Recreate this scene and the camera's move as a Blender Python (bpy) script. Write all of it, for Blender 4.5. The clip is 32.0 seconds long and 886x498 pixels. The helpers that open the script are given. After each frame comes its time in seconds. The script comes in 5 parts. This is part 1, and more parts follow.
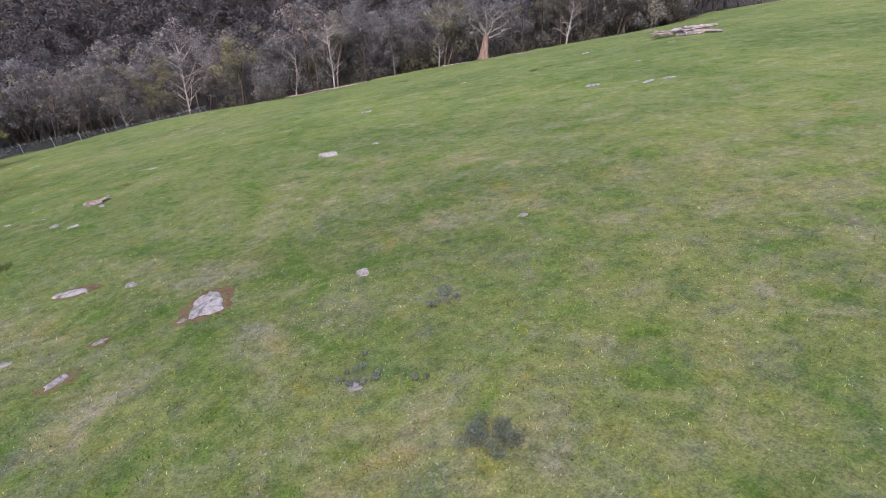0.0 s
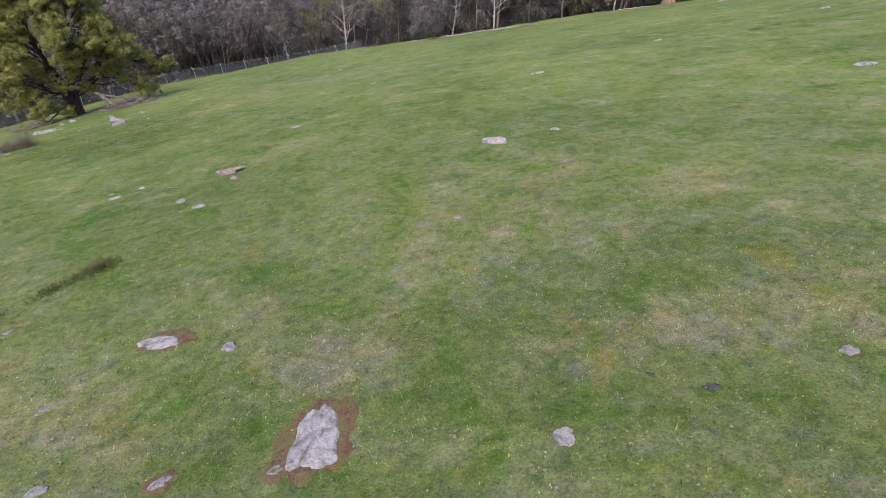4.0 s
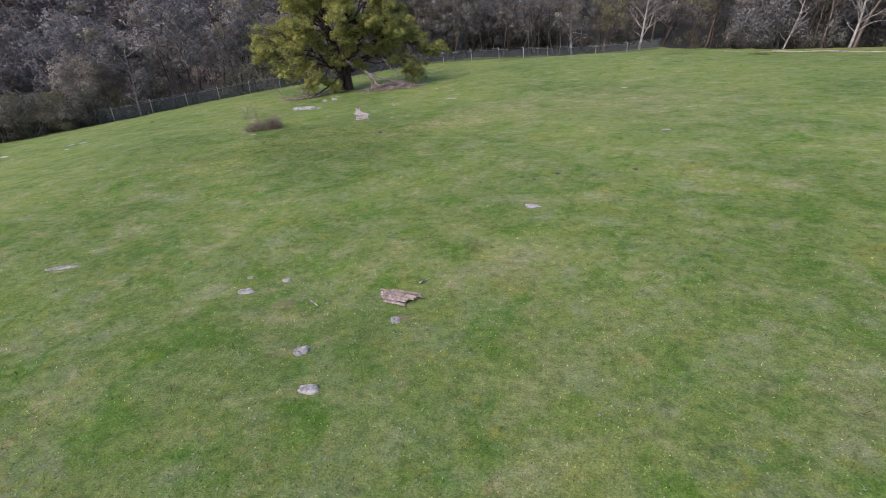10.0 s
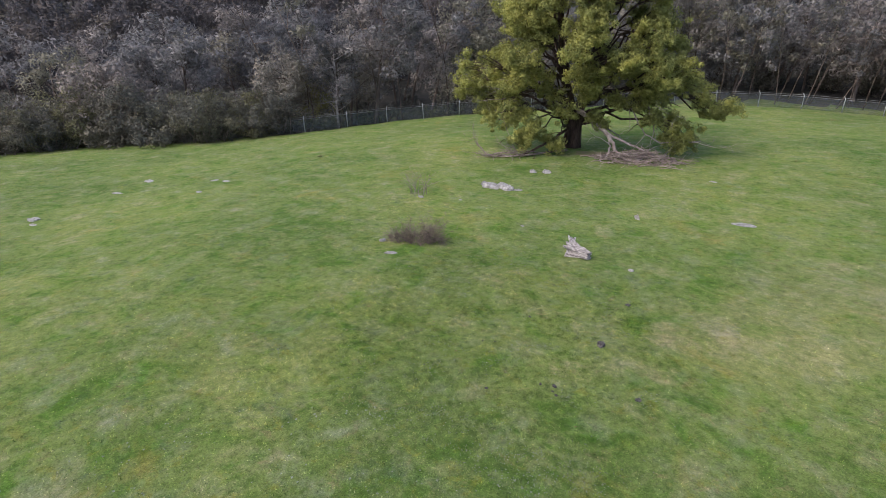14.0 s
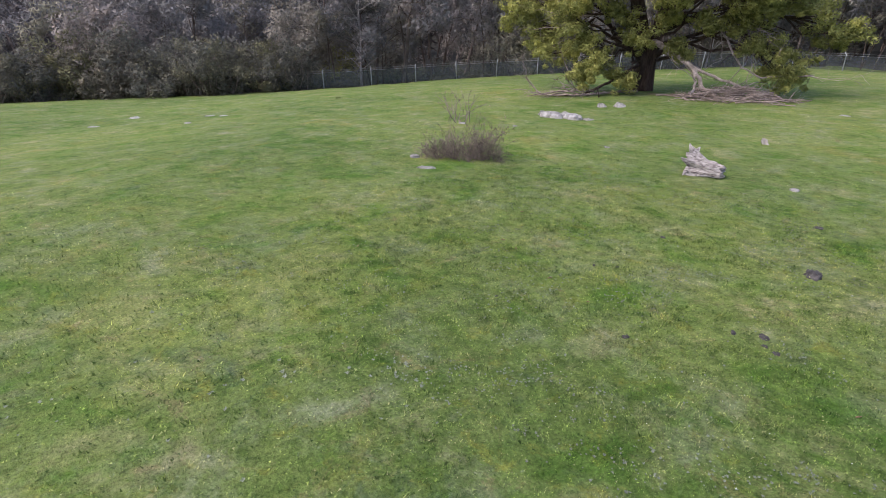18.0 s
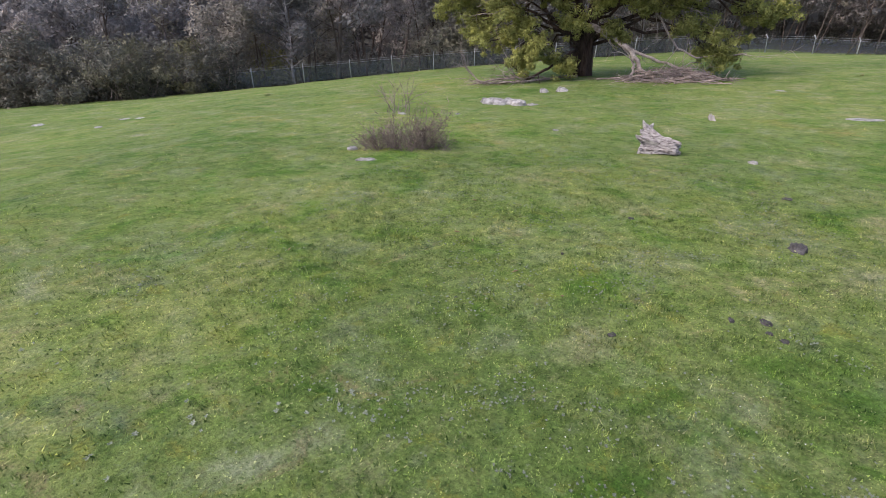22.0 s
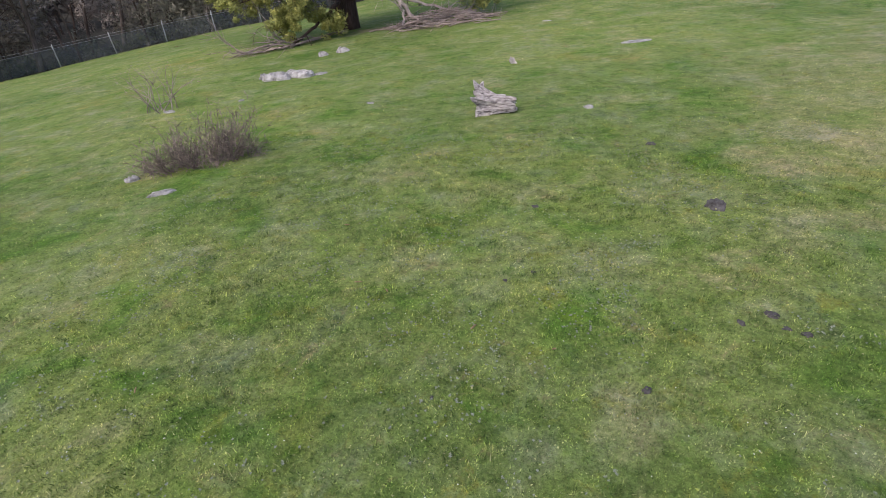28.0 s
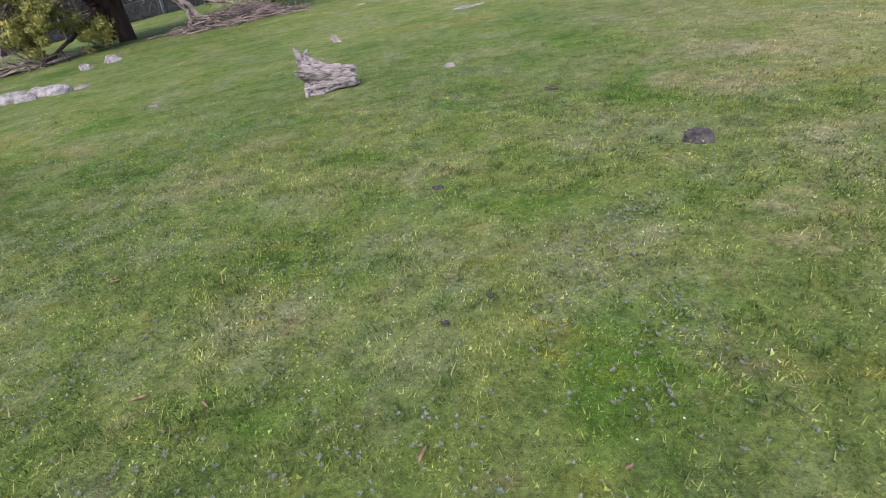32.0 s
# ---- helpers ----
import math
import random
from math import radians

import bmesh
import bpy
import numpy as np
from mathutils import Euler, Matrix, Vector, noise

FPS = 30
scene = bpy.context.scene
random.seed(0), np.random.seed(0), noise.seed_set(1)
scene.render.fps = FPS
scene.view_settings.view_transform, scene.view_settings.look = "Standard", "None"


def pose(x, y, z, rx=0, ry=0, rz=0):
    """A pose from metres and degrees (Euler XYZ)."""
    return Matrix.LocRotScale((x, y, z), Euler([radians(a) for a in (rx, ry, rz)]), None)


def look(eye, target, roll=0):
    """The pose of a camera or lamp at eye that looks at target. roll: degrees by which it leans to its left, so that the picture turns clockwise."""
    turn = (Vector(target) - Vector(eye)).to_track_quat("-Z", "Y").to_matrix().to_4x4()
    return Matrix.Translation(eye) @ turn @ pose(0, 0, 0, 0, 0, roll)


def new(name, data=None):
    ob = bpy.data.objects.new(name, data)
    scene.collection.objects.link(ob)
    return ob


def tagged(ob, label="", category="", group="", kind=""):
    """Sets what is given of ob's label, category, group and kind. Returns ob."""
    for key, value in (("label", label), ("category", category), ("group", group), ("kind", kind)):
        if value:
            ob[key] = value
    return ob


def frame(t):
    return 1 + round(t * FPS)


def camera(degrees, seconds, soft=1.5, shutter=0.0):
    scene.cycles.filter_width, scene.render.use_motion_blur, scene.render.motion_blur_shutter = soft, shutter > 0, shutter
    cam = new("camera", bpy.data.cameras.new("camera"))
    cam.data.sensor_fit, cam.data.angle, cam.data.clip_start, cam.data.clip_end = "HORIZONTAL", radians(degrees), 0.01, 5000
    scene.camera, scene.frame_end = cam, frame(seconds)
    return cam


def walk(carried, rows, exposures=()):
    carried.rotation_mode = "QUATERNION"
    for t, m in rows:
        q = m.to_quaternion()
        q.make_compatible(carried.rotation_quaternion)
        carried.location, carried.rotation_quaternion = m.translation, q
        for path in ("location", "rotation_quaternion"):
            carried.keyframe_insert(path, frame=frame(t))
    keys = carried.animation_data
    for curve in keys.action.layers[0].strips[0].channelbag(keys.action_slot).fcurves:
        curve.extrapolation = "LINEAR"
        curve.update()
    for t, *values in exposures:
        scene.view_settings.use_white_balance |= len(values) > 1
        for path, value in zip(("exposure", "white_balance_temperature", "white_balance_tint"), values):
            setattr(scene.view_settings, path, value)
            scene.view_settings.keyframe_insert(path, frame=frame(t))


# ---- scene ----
cam = camera(77.5, 32.0, soft=0.72)
PATH = [
    (0, (-0.546, -10.809, 7.310), (0.297, -9.217, 6.441), -0.45),
    (0.5, (-0.501, -10.836, 7.263), (0.140, -9.152, 6.397), -0.51),
    (1, (-0.470, -10.814, 7.281), (0.067, -9.094, 6.413), -0.54),
    (1.5, (-0.411, -10.420, 7.323), (0.048, -8.679, 6.454), -0.51),
    (2, (-0.271, -9.662, 7.270), (0.139, -7.908, 6.401), -0.53),
    (2.5, (-0.045, -8.422, 7.179), (0.350, -6.664, 6.311), -0.49),
    (4.5, (0.312, -4.509, 7.486), (0.675, -2.871, 6.397), -0.29),
    (5, (0.261, -4.366, 7.543), (0.516, -2.709, 6.452), -0.12),
    (5.5, (0.345, -3.956, 7.484), (0.551, -2.293, 6.393), -0.17),
    (6, (0.413, -3.271, 7.456), (0.610, -1.607, 6.363), -0.09),
    (6.5, (0.456, -2.316, 7.513), (0.578, -0.646, 6.419), -0.01),
    (7, (0.460, -1.206, 7.544), (0.464, 0.468, 6.450), 0.05),
    (7.5, (0.449, 0.071, 7.681), (0.390, 1.743, 6.585), 0.09),
    (8, (0.429, 1.302, 7.434), (0.351, 2.974, 6.340), 0.19),
    (8.5, (0.457, 2.481, 7.278), (0.236, 4.138, 6.181), 0.22),
    (9, (0.491, 3.501, 7.274), (0.132, 5.132, 6.174), 0.21),
    (9.5, (0.463, 4.527, 7.286), (0.050, 6.143, 6.181), 0.32),
    (10, (0.401, 5.724, 7.114), (-0.036, 7.332, 6.008), 0.37),
    (10.5, (0.111, 7.218, 7.151), (-0.385, 8.805, 6.040), 0.33),
    (11, (-0.459, 8.942, 7.248), (-0.993, 10.515, 6.135), 0.40),
    (11.5, (-1.315, 11.119, 7.190), (-1.855, 12.691, 6.077), 0.32),
    (12, (-2.225, 13.399, 7.008), (-2.773, 14.967, 5.895), 0.44),
    (12.5, (-3.576, 15.896, 6.837), (-4.234, 17.420, 5.722), 0.68),
    (13, (-4.394, 18.350, 7.077), (-5.313, 19.717, 5.943), -0.28),
    (13.5, (-5.814, 20.481, 6.757), (-6.840, 21.775, 5.628), -0.25),
    (14, (-7.174, 22.239, 5.958), (-8.228, 23.511, 4.830), -0.28),
    (14.5, (-8.499, 23.740, 5.144), (-9.596, 24.975, 4.018), -0.18),
    (15, (-9.279, 24.344, 4.421), (-10.414, 25.548, 3.296), -0.14),
    (15.5, (-9.769, 24.611, 3.372), (-10.940, 25.781, 2.250), -0.19),
    (17.5, (-10.496, 24.764, 0.610), (-11.685, 25.912, -0.517), -0.17),
    (18, (-10.519, 24.758, 0.329), (-11.630, 25.980, -0.797), -0.20),
    (18.5, (-10.534, 24.730, 0.061), (-11.641, 25.957, -1.066), -0.07),
    (19, (-10.534, 24.684, -0.089), (-11.616, 25.932, -1.217), -0.15),
    (19.5, (-10.575, 24.599, -0.226), (-11.601, 25.893, -1.354), -0.08),
    (20, (-10.601, 24.565, -0.310), (-11.589, 25.891, -1.436), -0.16),
    (20.5, (-10.539, 24.561, -0.317), (-11.516, 25.895, -1.442), -0.35),
    (21, (-10.490, 24.646, -0.328), (-11.429, 26.004, -1.456), -0.21),
    (21.5, (-10.698, 24.947, -0.338), (-11.659, 26.288, -1.469), -0.17),
    (22, (-11.175, 25.496, -0.392), (-12.137, 26.835, -1.524), -0.17),
    (22.5, (-11.927, 26.225, -0.440), (-12.872, 27.577, -1.573), -0.03),
    (23, (-12.608, 26.819, -0.438), (-13.270, 28.333, -1.566), 0.14),
    (23.5, (-13.117, 27.035, -0.577), (-13.621, 28.604, -1.711), 0.38),
    (24, (-13.277, 27.014, -0.684), (-13.725, 28.519, -1.923), 0.46),
    (24.5, (-13.430, 27.001, -0.696), (-13.823, 28.495, -1.966), 0.49),
    (26.5, (-13.544, 26.861, -0.628), (-13.906, 28.364, -1.897), 0.50),
    (27, (-13.520, 26.850, -0.587), (-13.875, 28.355, -1.856), 0.43),
    (27.5, (-13.481, 26.852, -0.556), (-13.777, 28.370, -1.823), 0.40),
    (28, (-13.478, 26.862, -0.531), (-13.720, 28.391, -1.797), 0.48),
    (28.5, (-13.503, 26.853, -0.504), (-13.660, 28.393, -1.770), 0.62),
    (29, (-13.559, 27.001, -0.526), (-13.710, 28.541, -1.792), 0.65),
    (29.5, (-13.618, 27.403, -0.854), (-13.776, 28.945, -2.118), 0.70),
    (30, (-13.590, 27.910, -1.334), (-13.731, 29.455, -2.596), 0.64),
    (30.5, (-13.586, 28.501, -1.980), (-13.478, 30.052, -3.237), 0.94),
    (31, (-13.677, 28.987, -2.270), (-13.472, 30.533, -3.522), 1.12),
    (31.5, (-13.793, 29.297, -2.456), (-13.574, 30.857, -3.689), 0.94),
    (32, (-13.948, 29.340, -2.493), (-13.653, 30.897, -3.713), 0.88),
]
EXPOSURES = [(0.0, 1.10, 6450, 20), (5.0, 1.03, 6450, 19), (9.0, 0.98, 6450, 17), (12.0, 0.96, 6540, 10.5), (15.0, 1.0, 6540, 10.5), (18.0, 1.14, 6480, 14), (21.0, 1.19, 6500, 14.5), (24.0, 1.03, 6550, 12), (28.0, 1.02, 6520, 13), (32.0, 1.10, 6430, 16.5)]
walk(cam, [(t, look(eye, target, roll)) for t, eye, target, roll in PATH], EXPOSURES)

# ---- world and light: soft late-afternoon overcast ----
world = bpy.data.worlds.new("sky")
scene.world = world
world.use_nodes = True
wn, wl = world.node_tree.nodes, world.node_tree.links
sky = wn.new("ShaderNodeTexSky")
sky.sky_type, sky.sun_disc = "NISHITA", False
sky.sun_elevation, sky.sun_rotation = radians(52), radians(215)
sky.air_density, sky.dust_density, sky.ozone_density = 1.0, 3.0, 1.2
wl.new(sky.outputs["Color"], wn["Background"].inputs["Color"])
wn["Background"].inputs["Strength"].default_value = 0.16
sun_data = bpy.data.lights.new("sun", "SUN")
sun_data.energy, sun_data.angle, sun_data.color = 1.2, radians(32), (1.0, 0.93, 0.84)
sun = new("sun", sun_data)
sun_az, sun_el = radians(215), radians(52)
sun.matrix_world = look((0, 0, 60), (-60 * math.sin(sun_az) * math.cos(sun_el), -60 * math.cos(sun_az) * math.cos(sun_el), 60 - 60 * math.sin(sun_el)))

# ---- materials ----


def nodes_of(name):
    m = bpy.data.materials.new(name)
    m.use_nodes = True
    t = m.node_tree
    return m, t, t.nodes["Principled BSDF"]


def noise_node(t, vec, scale, detail=4.0, rough=0.6, distort=0.0):
    n = t.nodes.new("ShaderNodeTexNoise")
    n.inputs["Scale"].default_value, n.inputs["Detail"].default_value = scale, detail
    n.inputs["Roughness"].default_value, n.inputs["Distortion"].default_value = rough, distort
    t.links.new(vec, n.inputs["Vector"])
    return n.outputs["Fac"]


def ramp(t, fac, stops):
    r = t.nodes.new("ShaderNodeValToRGB")
    e = r.color_ramp.elements
    while len(e) < len(stops):
        e.new(0.5)
    for el, (p, c) in zip(e, stops):
        el.position, el.color = p, (*c, 1) if len(c) == 3 else c
    t.links.new(fac, r.inputs["Fac"])
    return r.outputs["Color"]


def grey(v):
    return (v, v, v)


def mixc(t, fac, a, b, kind="MIX"):
    n = t.nodes.new("ShaderNodeMix")
    n.data_type, n.blend_type = "RGBA", kind
    for sock, v in ((n.inputs[0], fac), (n.inputs[6], a), (n.inputs[7], b)):
        if isinstance(v, (int, float)):
            sock.default_value = v
        elif isinstance(v, tuple):
            sock.default_value = (*v, 1)
        else:
            t.links.new(v, sock)
    return n.outputs[2]


def bump(t, bsdf, height, strength, distance):
    b = t.nodes.new("ShaderNodeBump")
    b.inputs["Strength"].default_value, b.inputs["Distance"].default_value = strength, distance
    t.links.new(height, b.inputs["Height"])
    t.links.new(b.outputs["Normal"], bsdf.inputs["Normal"])


def place(t):
    return t.nodes.new("ShaderNodeNewGeometry").outputs["Position"]


def island(t):
    return t.nodes.new("ShaderNodeNewGeometry").outputs["Random Per Island"]


def obj_random(t):
    return t.nodes.new("ShaderNodeObjectInfo").outputs["Random"]


def local(t):
    return t.nodes.new("ShaderNodeTexCoord").outputs["Object"]


# dry patches; the broad weak entries only lighten the turf further off
DRY = [(-9.4, 35.1, 0.7, 0.5), (-9.0, 33.3, 0.45, 0.35), (-5.5, 41.0, 4.0, 0.2), (2.5, 42.0, 8.0, 0.16), (-7.6, 36.5, 2.4, 0.22), (-11.06, 32.04, 0.25, 0.3), (-11.45, 31.45, 0.3, 0.35), (-4.4, 16.7, 0.9, 0.34), (-0.6, 17.1, 1.3, 0.24), (-2.0, 16.1, 0.4, 0.34), (9.0, 6.0, 1.2, 0.26), (10.3, 3.4, 0.7, 0.3), (-5.6, 14.0, 0.6, 0.34)]

# darker green patches, painted for turf self-shade where the camera looks steeply down
SHADED_TURF = [(-1.0, 13.0, 4.0, 0.38), (-5.5, 12.0, 4.0, 0.38), (-3.0, 19.5, 3.5, 0.34), (-14.6, 29.6, 2.0, 0.34), (-16.5, 31.0, 1.2, 0.25), (2.2, 1.0, 1.6, 0.35), (-0.5, 6.0, 2.0, 0.3)]


def grass_colour(t, vec):
    """Pasture colour at several scales: broad swards, dry straw, silvery weeds, lush clover, ochre moss."""
    broad = ramp(t, noise_node(t, vec, 0.11, 3, 0.55, 0.4), [(0.32, (0.086, 0.124, 0.033)), (0.50, (0.119, 0.156, 0.044)), (0.66, (0.158, 0.185, 0.056))])
    dry = ramp(t, noise_node(t, vec, 0.6, 7, 0.72, 0.5), [(0.52, grey(0)), (0.68, grey(0.65))])
    col = mixc(t, dry, broad, (0.225, 0.210, 0.120))
    silver = ramp(t, noise_node(t, vec, 0.9, 9, 0.74, 0.2), [(0.50, grey(0)), (0.68, grey(0.6))])
    col = mixc(t, silver, col, (0.180, 0.192, 0.132))
    blue = ramp(t, noise_node(t, vec, 1.1, 8, 0.76, 0.4), [(0.56, grey(0)), (0.70, grey(0.7))])
    col = mixc(t, blue, col, (0.082, 0.110, 0.072))
    lush = ramp(t, noise_node(t, vec, 0.9, 8, 0.76, 0.6), [(0.34, grey(0.6)), (0.48, grey(0))])
    col = mixc(t, lush, col, (0.052, 0.098, 0.022))
    ochre = ramp(t, noise_node(t, vec, 0.42, 6, 0.66, 0.8), [(0.58, grey(0)), (0.72, grey(0.65))])
    col = mixc(t, ochre, col, (0.180, 0.160, 0.040))
    warp = t.nodes.new("ShaderNodeTexNoise")
    warp.inputs["Scale"].default_value, warp.inputs["Detail"].default_value, warp.inputs["Roughness"].default_value = 0.9, 6, 0.7
    t.links.new(vec, warp.inputs["Vector"])
    shift = t.nodes.new("ShaderNodeVectorMath")
    shift.operation = "MULTIPLY_ADD"
    t.links.new(warp.outputs["Color"], shift.inputs[0])
    shift.inputs[1].default_value = (3.2, 3.2, 0)
    t.links.new(vec, shift.inputs[2])
    flat = t.nodes.new("ShaderNodeVectorMath")
    flat.operation = "MULTIPLY"
    flat.inputs[1].default_value = (1, 1, 0)
    t.links.new(shift.outputs[0], flat.inputs[0])
    # towards the upper slope: a pinker, duller tint, with more blue-grey weeds
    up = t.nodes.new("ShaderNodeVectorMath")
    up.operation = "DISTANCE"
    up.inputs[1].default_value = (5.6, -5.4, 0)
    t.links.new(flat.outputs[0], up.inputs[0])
    upslope = t.nodes.new("ShaderNodeMapRange")
    upslope.inputs["From Min"].default_value, upslope.inputs["From Max"].default_value = 27, 9
    t.links.new(up.outputs["Value"], upslope.inputs["Value"])
    col = mixc(t, upslope.outputs[0], col, mixc(t, 1.0, col, (1.0, 0.92, 1.06), "MULTIPLY"))
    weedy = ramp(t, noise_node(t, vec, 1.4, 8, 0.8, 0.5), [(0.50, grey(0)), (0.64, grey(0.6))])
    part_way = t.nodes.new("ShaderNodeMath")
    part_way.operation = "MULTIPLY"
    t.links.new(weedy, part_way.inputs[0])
    t.links.new(upslope.outputs[0], part_way.inputs[1])
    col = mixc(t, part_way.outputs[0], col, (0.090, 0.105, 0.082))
    for x, y, rad, much in DRY:
        far = t.nodes.new("ShaderNodeVectorMath")
        far.operation = "DISTANCE"
        far.inputs[1].default_value = (x + 1.6, y + 1.6, 0)
        t.links.new(flat.outputs[0], far.inputs[0])
        fade = t.nodes.new("ShaderNodeMapRange")
        fade.inputs["From Min"].default_value, fade.inputs["From Max"].default_value = rad * 1.15, rad * 0.35
        fade.inputs["To Max"].default_value = much
        t.links.new(far.outputs["Value"], fade.inputs["Value"])
        col = mixc(t, fade.outputs[0], col, (0.31, 0.240, 0.165))
    for x, y, rad, much in SHADED_TURF:
        far = t.nodes.new("ShaderNodeVectorMath")
        far.operation = "DISTANCE"
        far.inputs[1].default_value = (x + 1.6, y + 1.6, 0)
        t.links.new(flat.outputs[0], far.inputs[0])
        fade = t.nodes.new("ShaderNodeMapRange")
        fade.inputs["From Min"].default_value, fade.inputs["From Max"].default_value = rad * 1.2, rad * 0.2
        fade.inputs["To Max"].default_value = much
        t.links.new(far.outputs["Value"], fade.inputs["Value"])
        col = mixc(t, fade.outputs[0], col, (0.062, 0.100, 0.026))
    # thin turf where soil and moss show through, and pale rosettes of weeds
    thin = ramp(t, noise_node(t, vec, 1.5, 8, 0.78, 0.6), [(0.57, grey(0)), (0.70, grey(0.7))])
    col = mixc(t, thin, col, (0.195, 0.150, 0.085))
    moss = ramp(t, noise_node(t, vec, 2.1, 7, 0.75, 0.4), [(0.33, grey(0.7)), (0.44, grey(0))])
    col = mixc(t, moss, col, (0.150, 0.150, 0.030))
    pale = ramp(t, noise_node(t, vec, 11.0, 6, 0.8, 0.2), [(0.60, grey(0)), (0.72, grey(0.5))])
    col = mixc(t, pale, col, (0.215, 0.230, 0.200))
    # dark and light mottling at tuft scale, multiplied into the colour
    tuft = ramp(t, noise_node(t, vec, 4.5, 6, 0.72, 0.3), [(0.33, (0.66, 0.75, 0.62)), (0.48, grey(0.98)), (0.60, (1.10, 1.08, 1.10)), (0.72, (1.32, 1.26, 1.38))])
    col = mixc(t, 1.0, col, tuft, "MULTIPLY")
    swath = ramp(t, noise_node(t, vec, 0.75, 7, 0.7, 0.5), [(0.34, (0.58, 0.85, 0.44)), (0.48, (0.98, 1.02, 0.92)), (0.56, grey(1.05)), (0.68, (1.34, 1.22, 1.40))])
    return mixc(t, 1.0, col, swath, "MULTIPLY")


def mat_ground():
    m, t, b = nodes_of("pasture")
    vec = place(t)
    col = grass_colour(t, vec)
    fine = noise_node(t, vec, 26, 6, 0.75)
    # low ends of the fine ramp paint in the shaded gaps between blades
    col = mixc(t, 1.0, col, ramp(t, fine, [(0.30, grey(0.48)), (0.5, grey(0.96)), (0.70, grey(1.4))]), "MULTIPLY")
    mid = noise_node(t, vec, 5.0, 5, 0.75)
    col = mixc(t, 1.0, col, ramp(t, mid, [(0.34, grey(0.8)), (0.52, grey(1.0)), (0.72, grey(1.15))]), "MULTIPLY")
    t.links.new(col, b.inputs["Base Color"])
    b.inputs["Roughness"].default_value = 0.95
    b.inputs["Specular IOR Level"].default_value = 0.1
    bump(t, b, mixc(t, 0.5, fine, mid), 0.9, 0.05)
    return m


def mat_leaf(name, dark, light, gloss=0.55, world_tint=False, trans=0.35, mass=False, golden=False):
    m, t, b = nodes_of(name)
    col = mixc(t, island(t), dark, light)
    patch = noise_node(t, place(t), 0.45, 3, 0.6)
    col = mixc(t, 1.0, col, ramp(t, patch, [(0.32, grey(0.66)), (0.68, grey(1.3))]), "MULTIPLY")
    if mass:
        stand = noise_node(t, place(t), 0.13, 3, 0.7)
        col = mixc(t, 1.0, col, ramp(t, stand, [(0.30, (0.62, 0.64, 0.66)), (0.48, (1.0, 1.0, 1.0)), (0.60, (1.2, 1.1, 0.98)), (0.72, (1.35, 1.3, 0.95))]), "MULTIPLY")
    if golden:
        flush = ramp(t, noise_node(t, place(t), 0.9, 4, 0.6, 0.3), [(0.42, grey(0)), (0.66, grey(0.6))])
        col = mixc(t, flush, col, mixc(t, island(t), (0.33, 0.312, 0.075), (0.50, 0.455, 0.125)))
    if world_tint:
        col = mixc(t, 1.0, col, ramp(t, obj_random(t), [(0.0, (0.74, 0.76, 0.82)), (0.4, (1.0, 1.0, 1.02)), (0.65, (1.12, 1.03, 0.98)), (0.82, (1.06, 1.04, 0.88)), (0.94, (1.06, 1.05, 0.84)), (1.0, (1.16, 1.15, 0.72))]), "MULTIPLY")
    t.links.new(col, b.inputs["Base Color"])
    b.inputs["Roughness"].default_value = gloss
    b.inputs["Specular IOR Level"].default_value = 0.15
    tr = t.nodes.new("ShaderNodeBsdfTranslucent")
    t.links.new(col, tr.inputs["Color"])
    mx = t.nodes.new("ShaderNodeMixShader")
    mx.inputs[0].default_value = trans
    t.links.new(b.outputs[0], mx.inputs[1])
    t.links.new(tr.outputs[0], mx.inputs[2])
    t.links.new(mx.outputs[0], t.nodes["Material Output"].inputs["Surface"])
    return m


def mat_blades():
    m, t, b = nodes_of("grass_blades")
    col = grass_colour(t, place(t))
    col = mixc(t, 1.0, col, ramp(t, island(t), [(0.0, (0.34, 0.44, 0.30)), (0.38, (0.76, 0.84, 0.70)), (0.78, (1.22, 1.24, 1.10)), (1.0, (2.1, 2.0, 1.65))]), "MULTIPLY")
    col = mixc(t, 1.0, col, ramp(t, noise_node(t, place(t), 5.0, 6, 0.75, 0.3), [(0.34, (0.34, 0.49, 0.30)), (0.5, grey(1.0)), (0.63, (1.95, 1.82, 1.9))]), "MULTIPLY")
    # a few blades are bleached or have pale undersides
    col = mixc(t, ramp(t, island(t), [(0.93, grey(0)), (0.98, grey(0.6))]), col, (0.30, 0.27, 0.17))
    t.links.new(col, b.inputs["Base Color"])
    b.inputs["Roughness"].default_value = 0.7
    b.inputs["Specular IOR Level"].default_value = 0.2
    tr = t.nodes.new("ShaderNodeBsdfTranslucent")
    t.links.new(col, tr.inputs["Color"])
    mx = t.nodes.new("ShaderNodeMixShader")
    mx.inputs[0].default_value = 0.3
    t.links.new(b.outputs[0], mx.inputs[1])
    t.links.new(tr.outputs[0], mx.inputs[2])
    t.links.new(mx.outputs[0], t.nodes["Material Output"].inputs["Surface"])
    return m


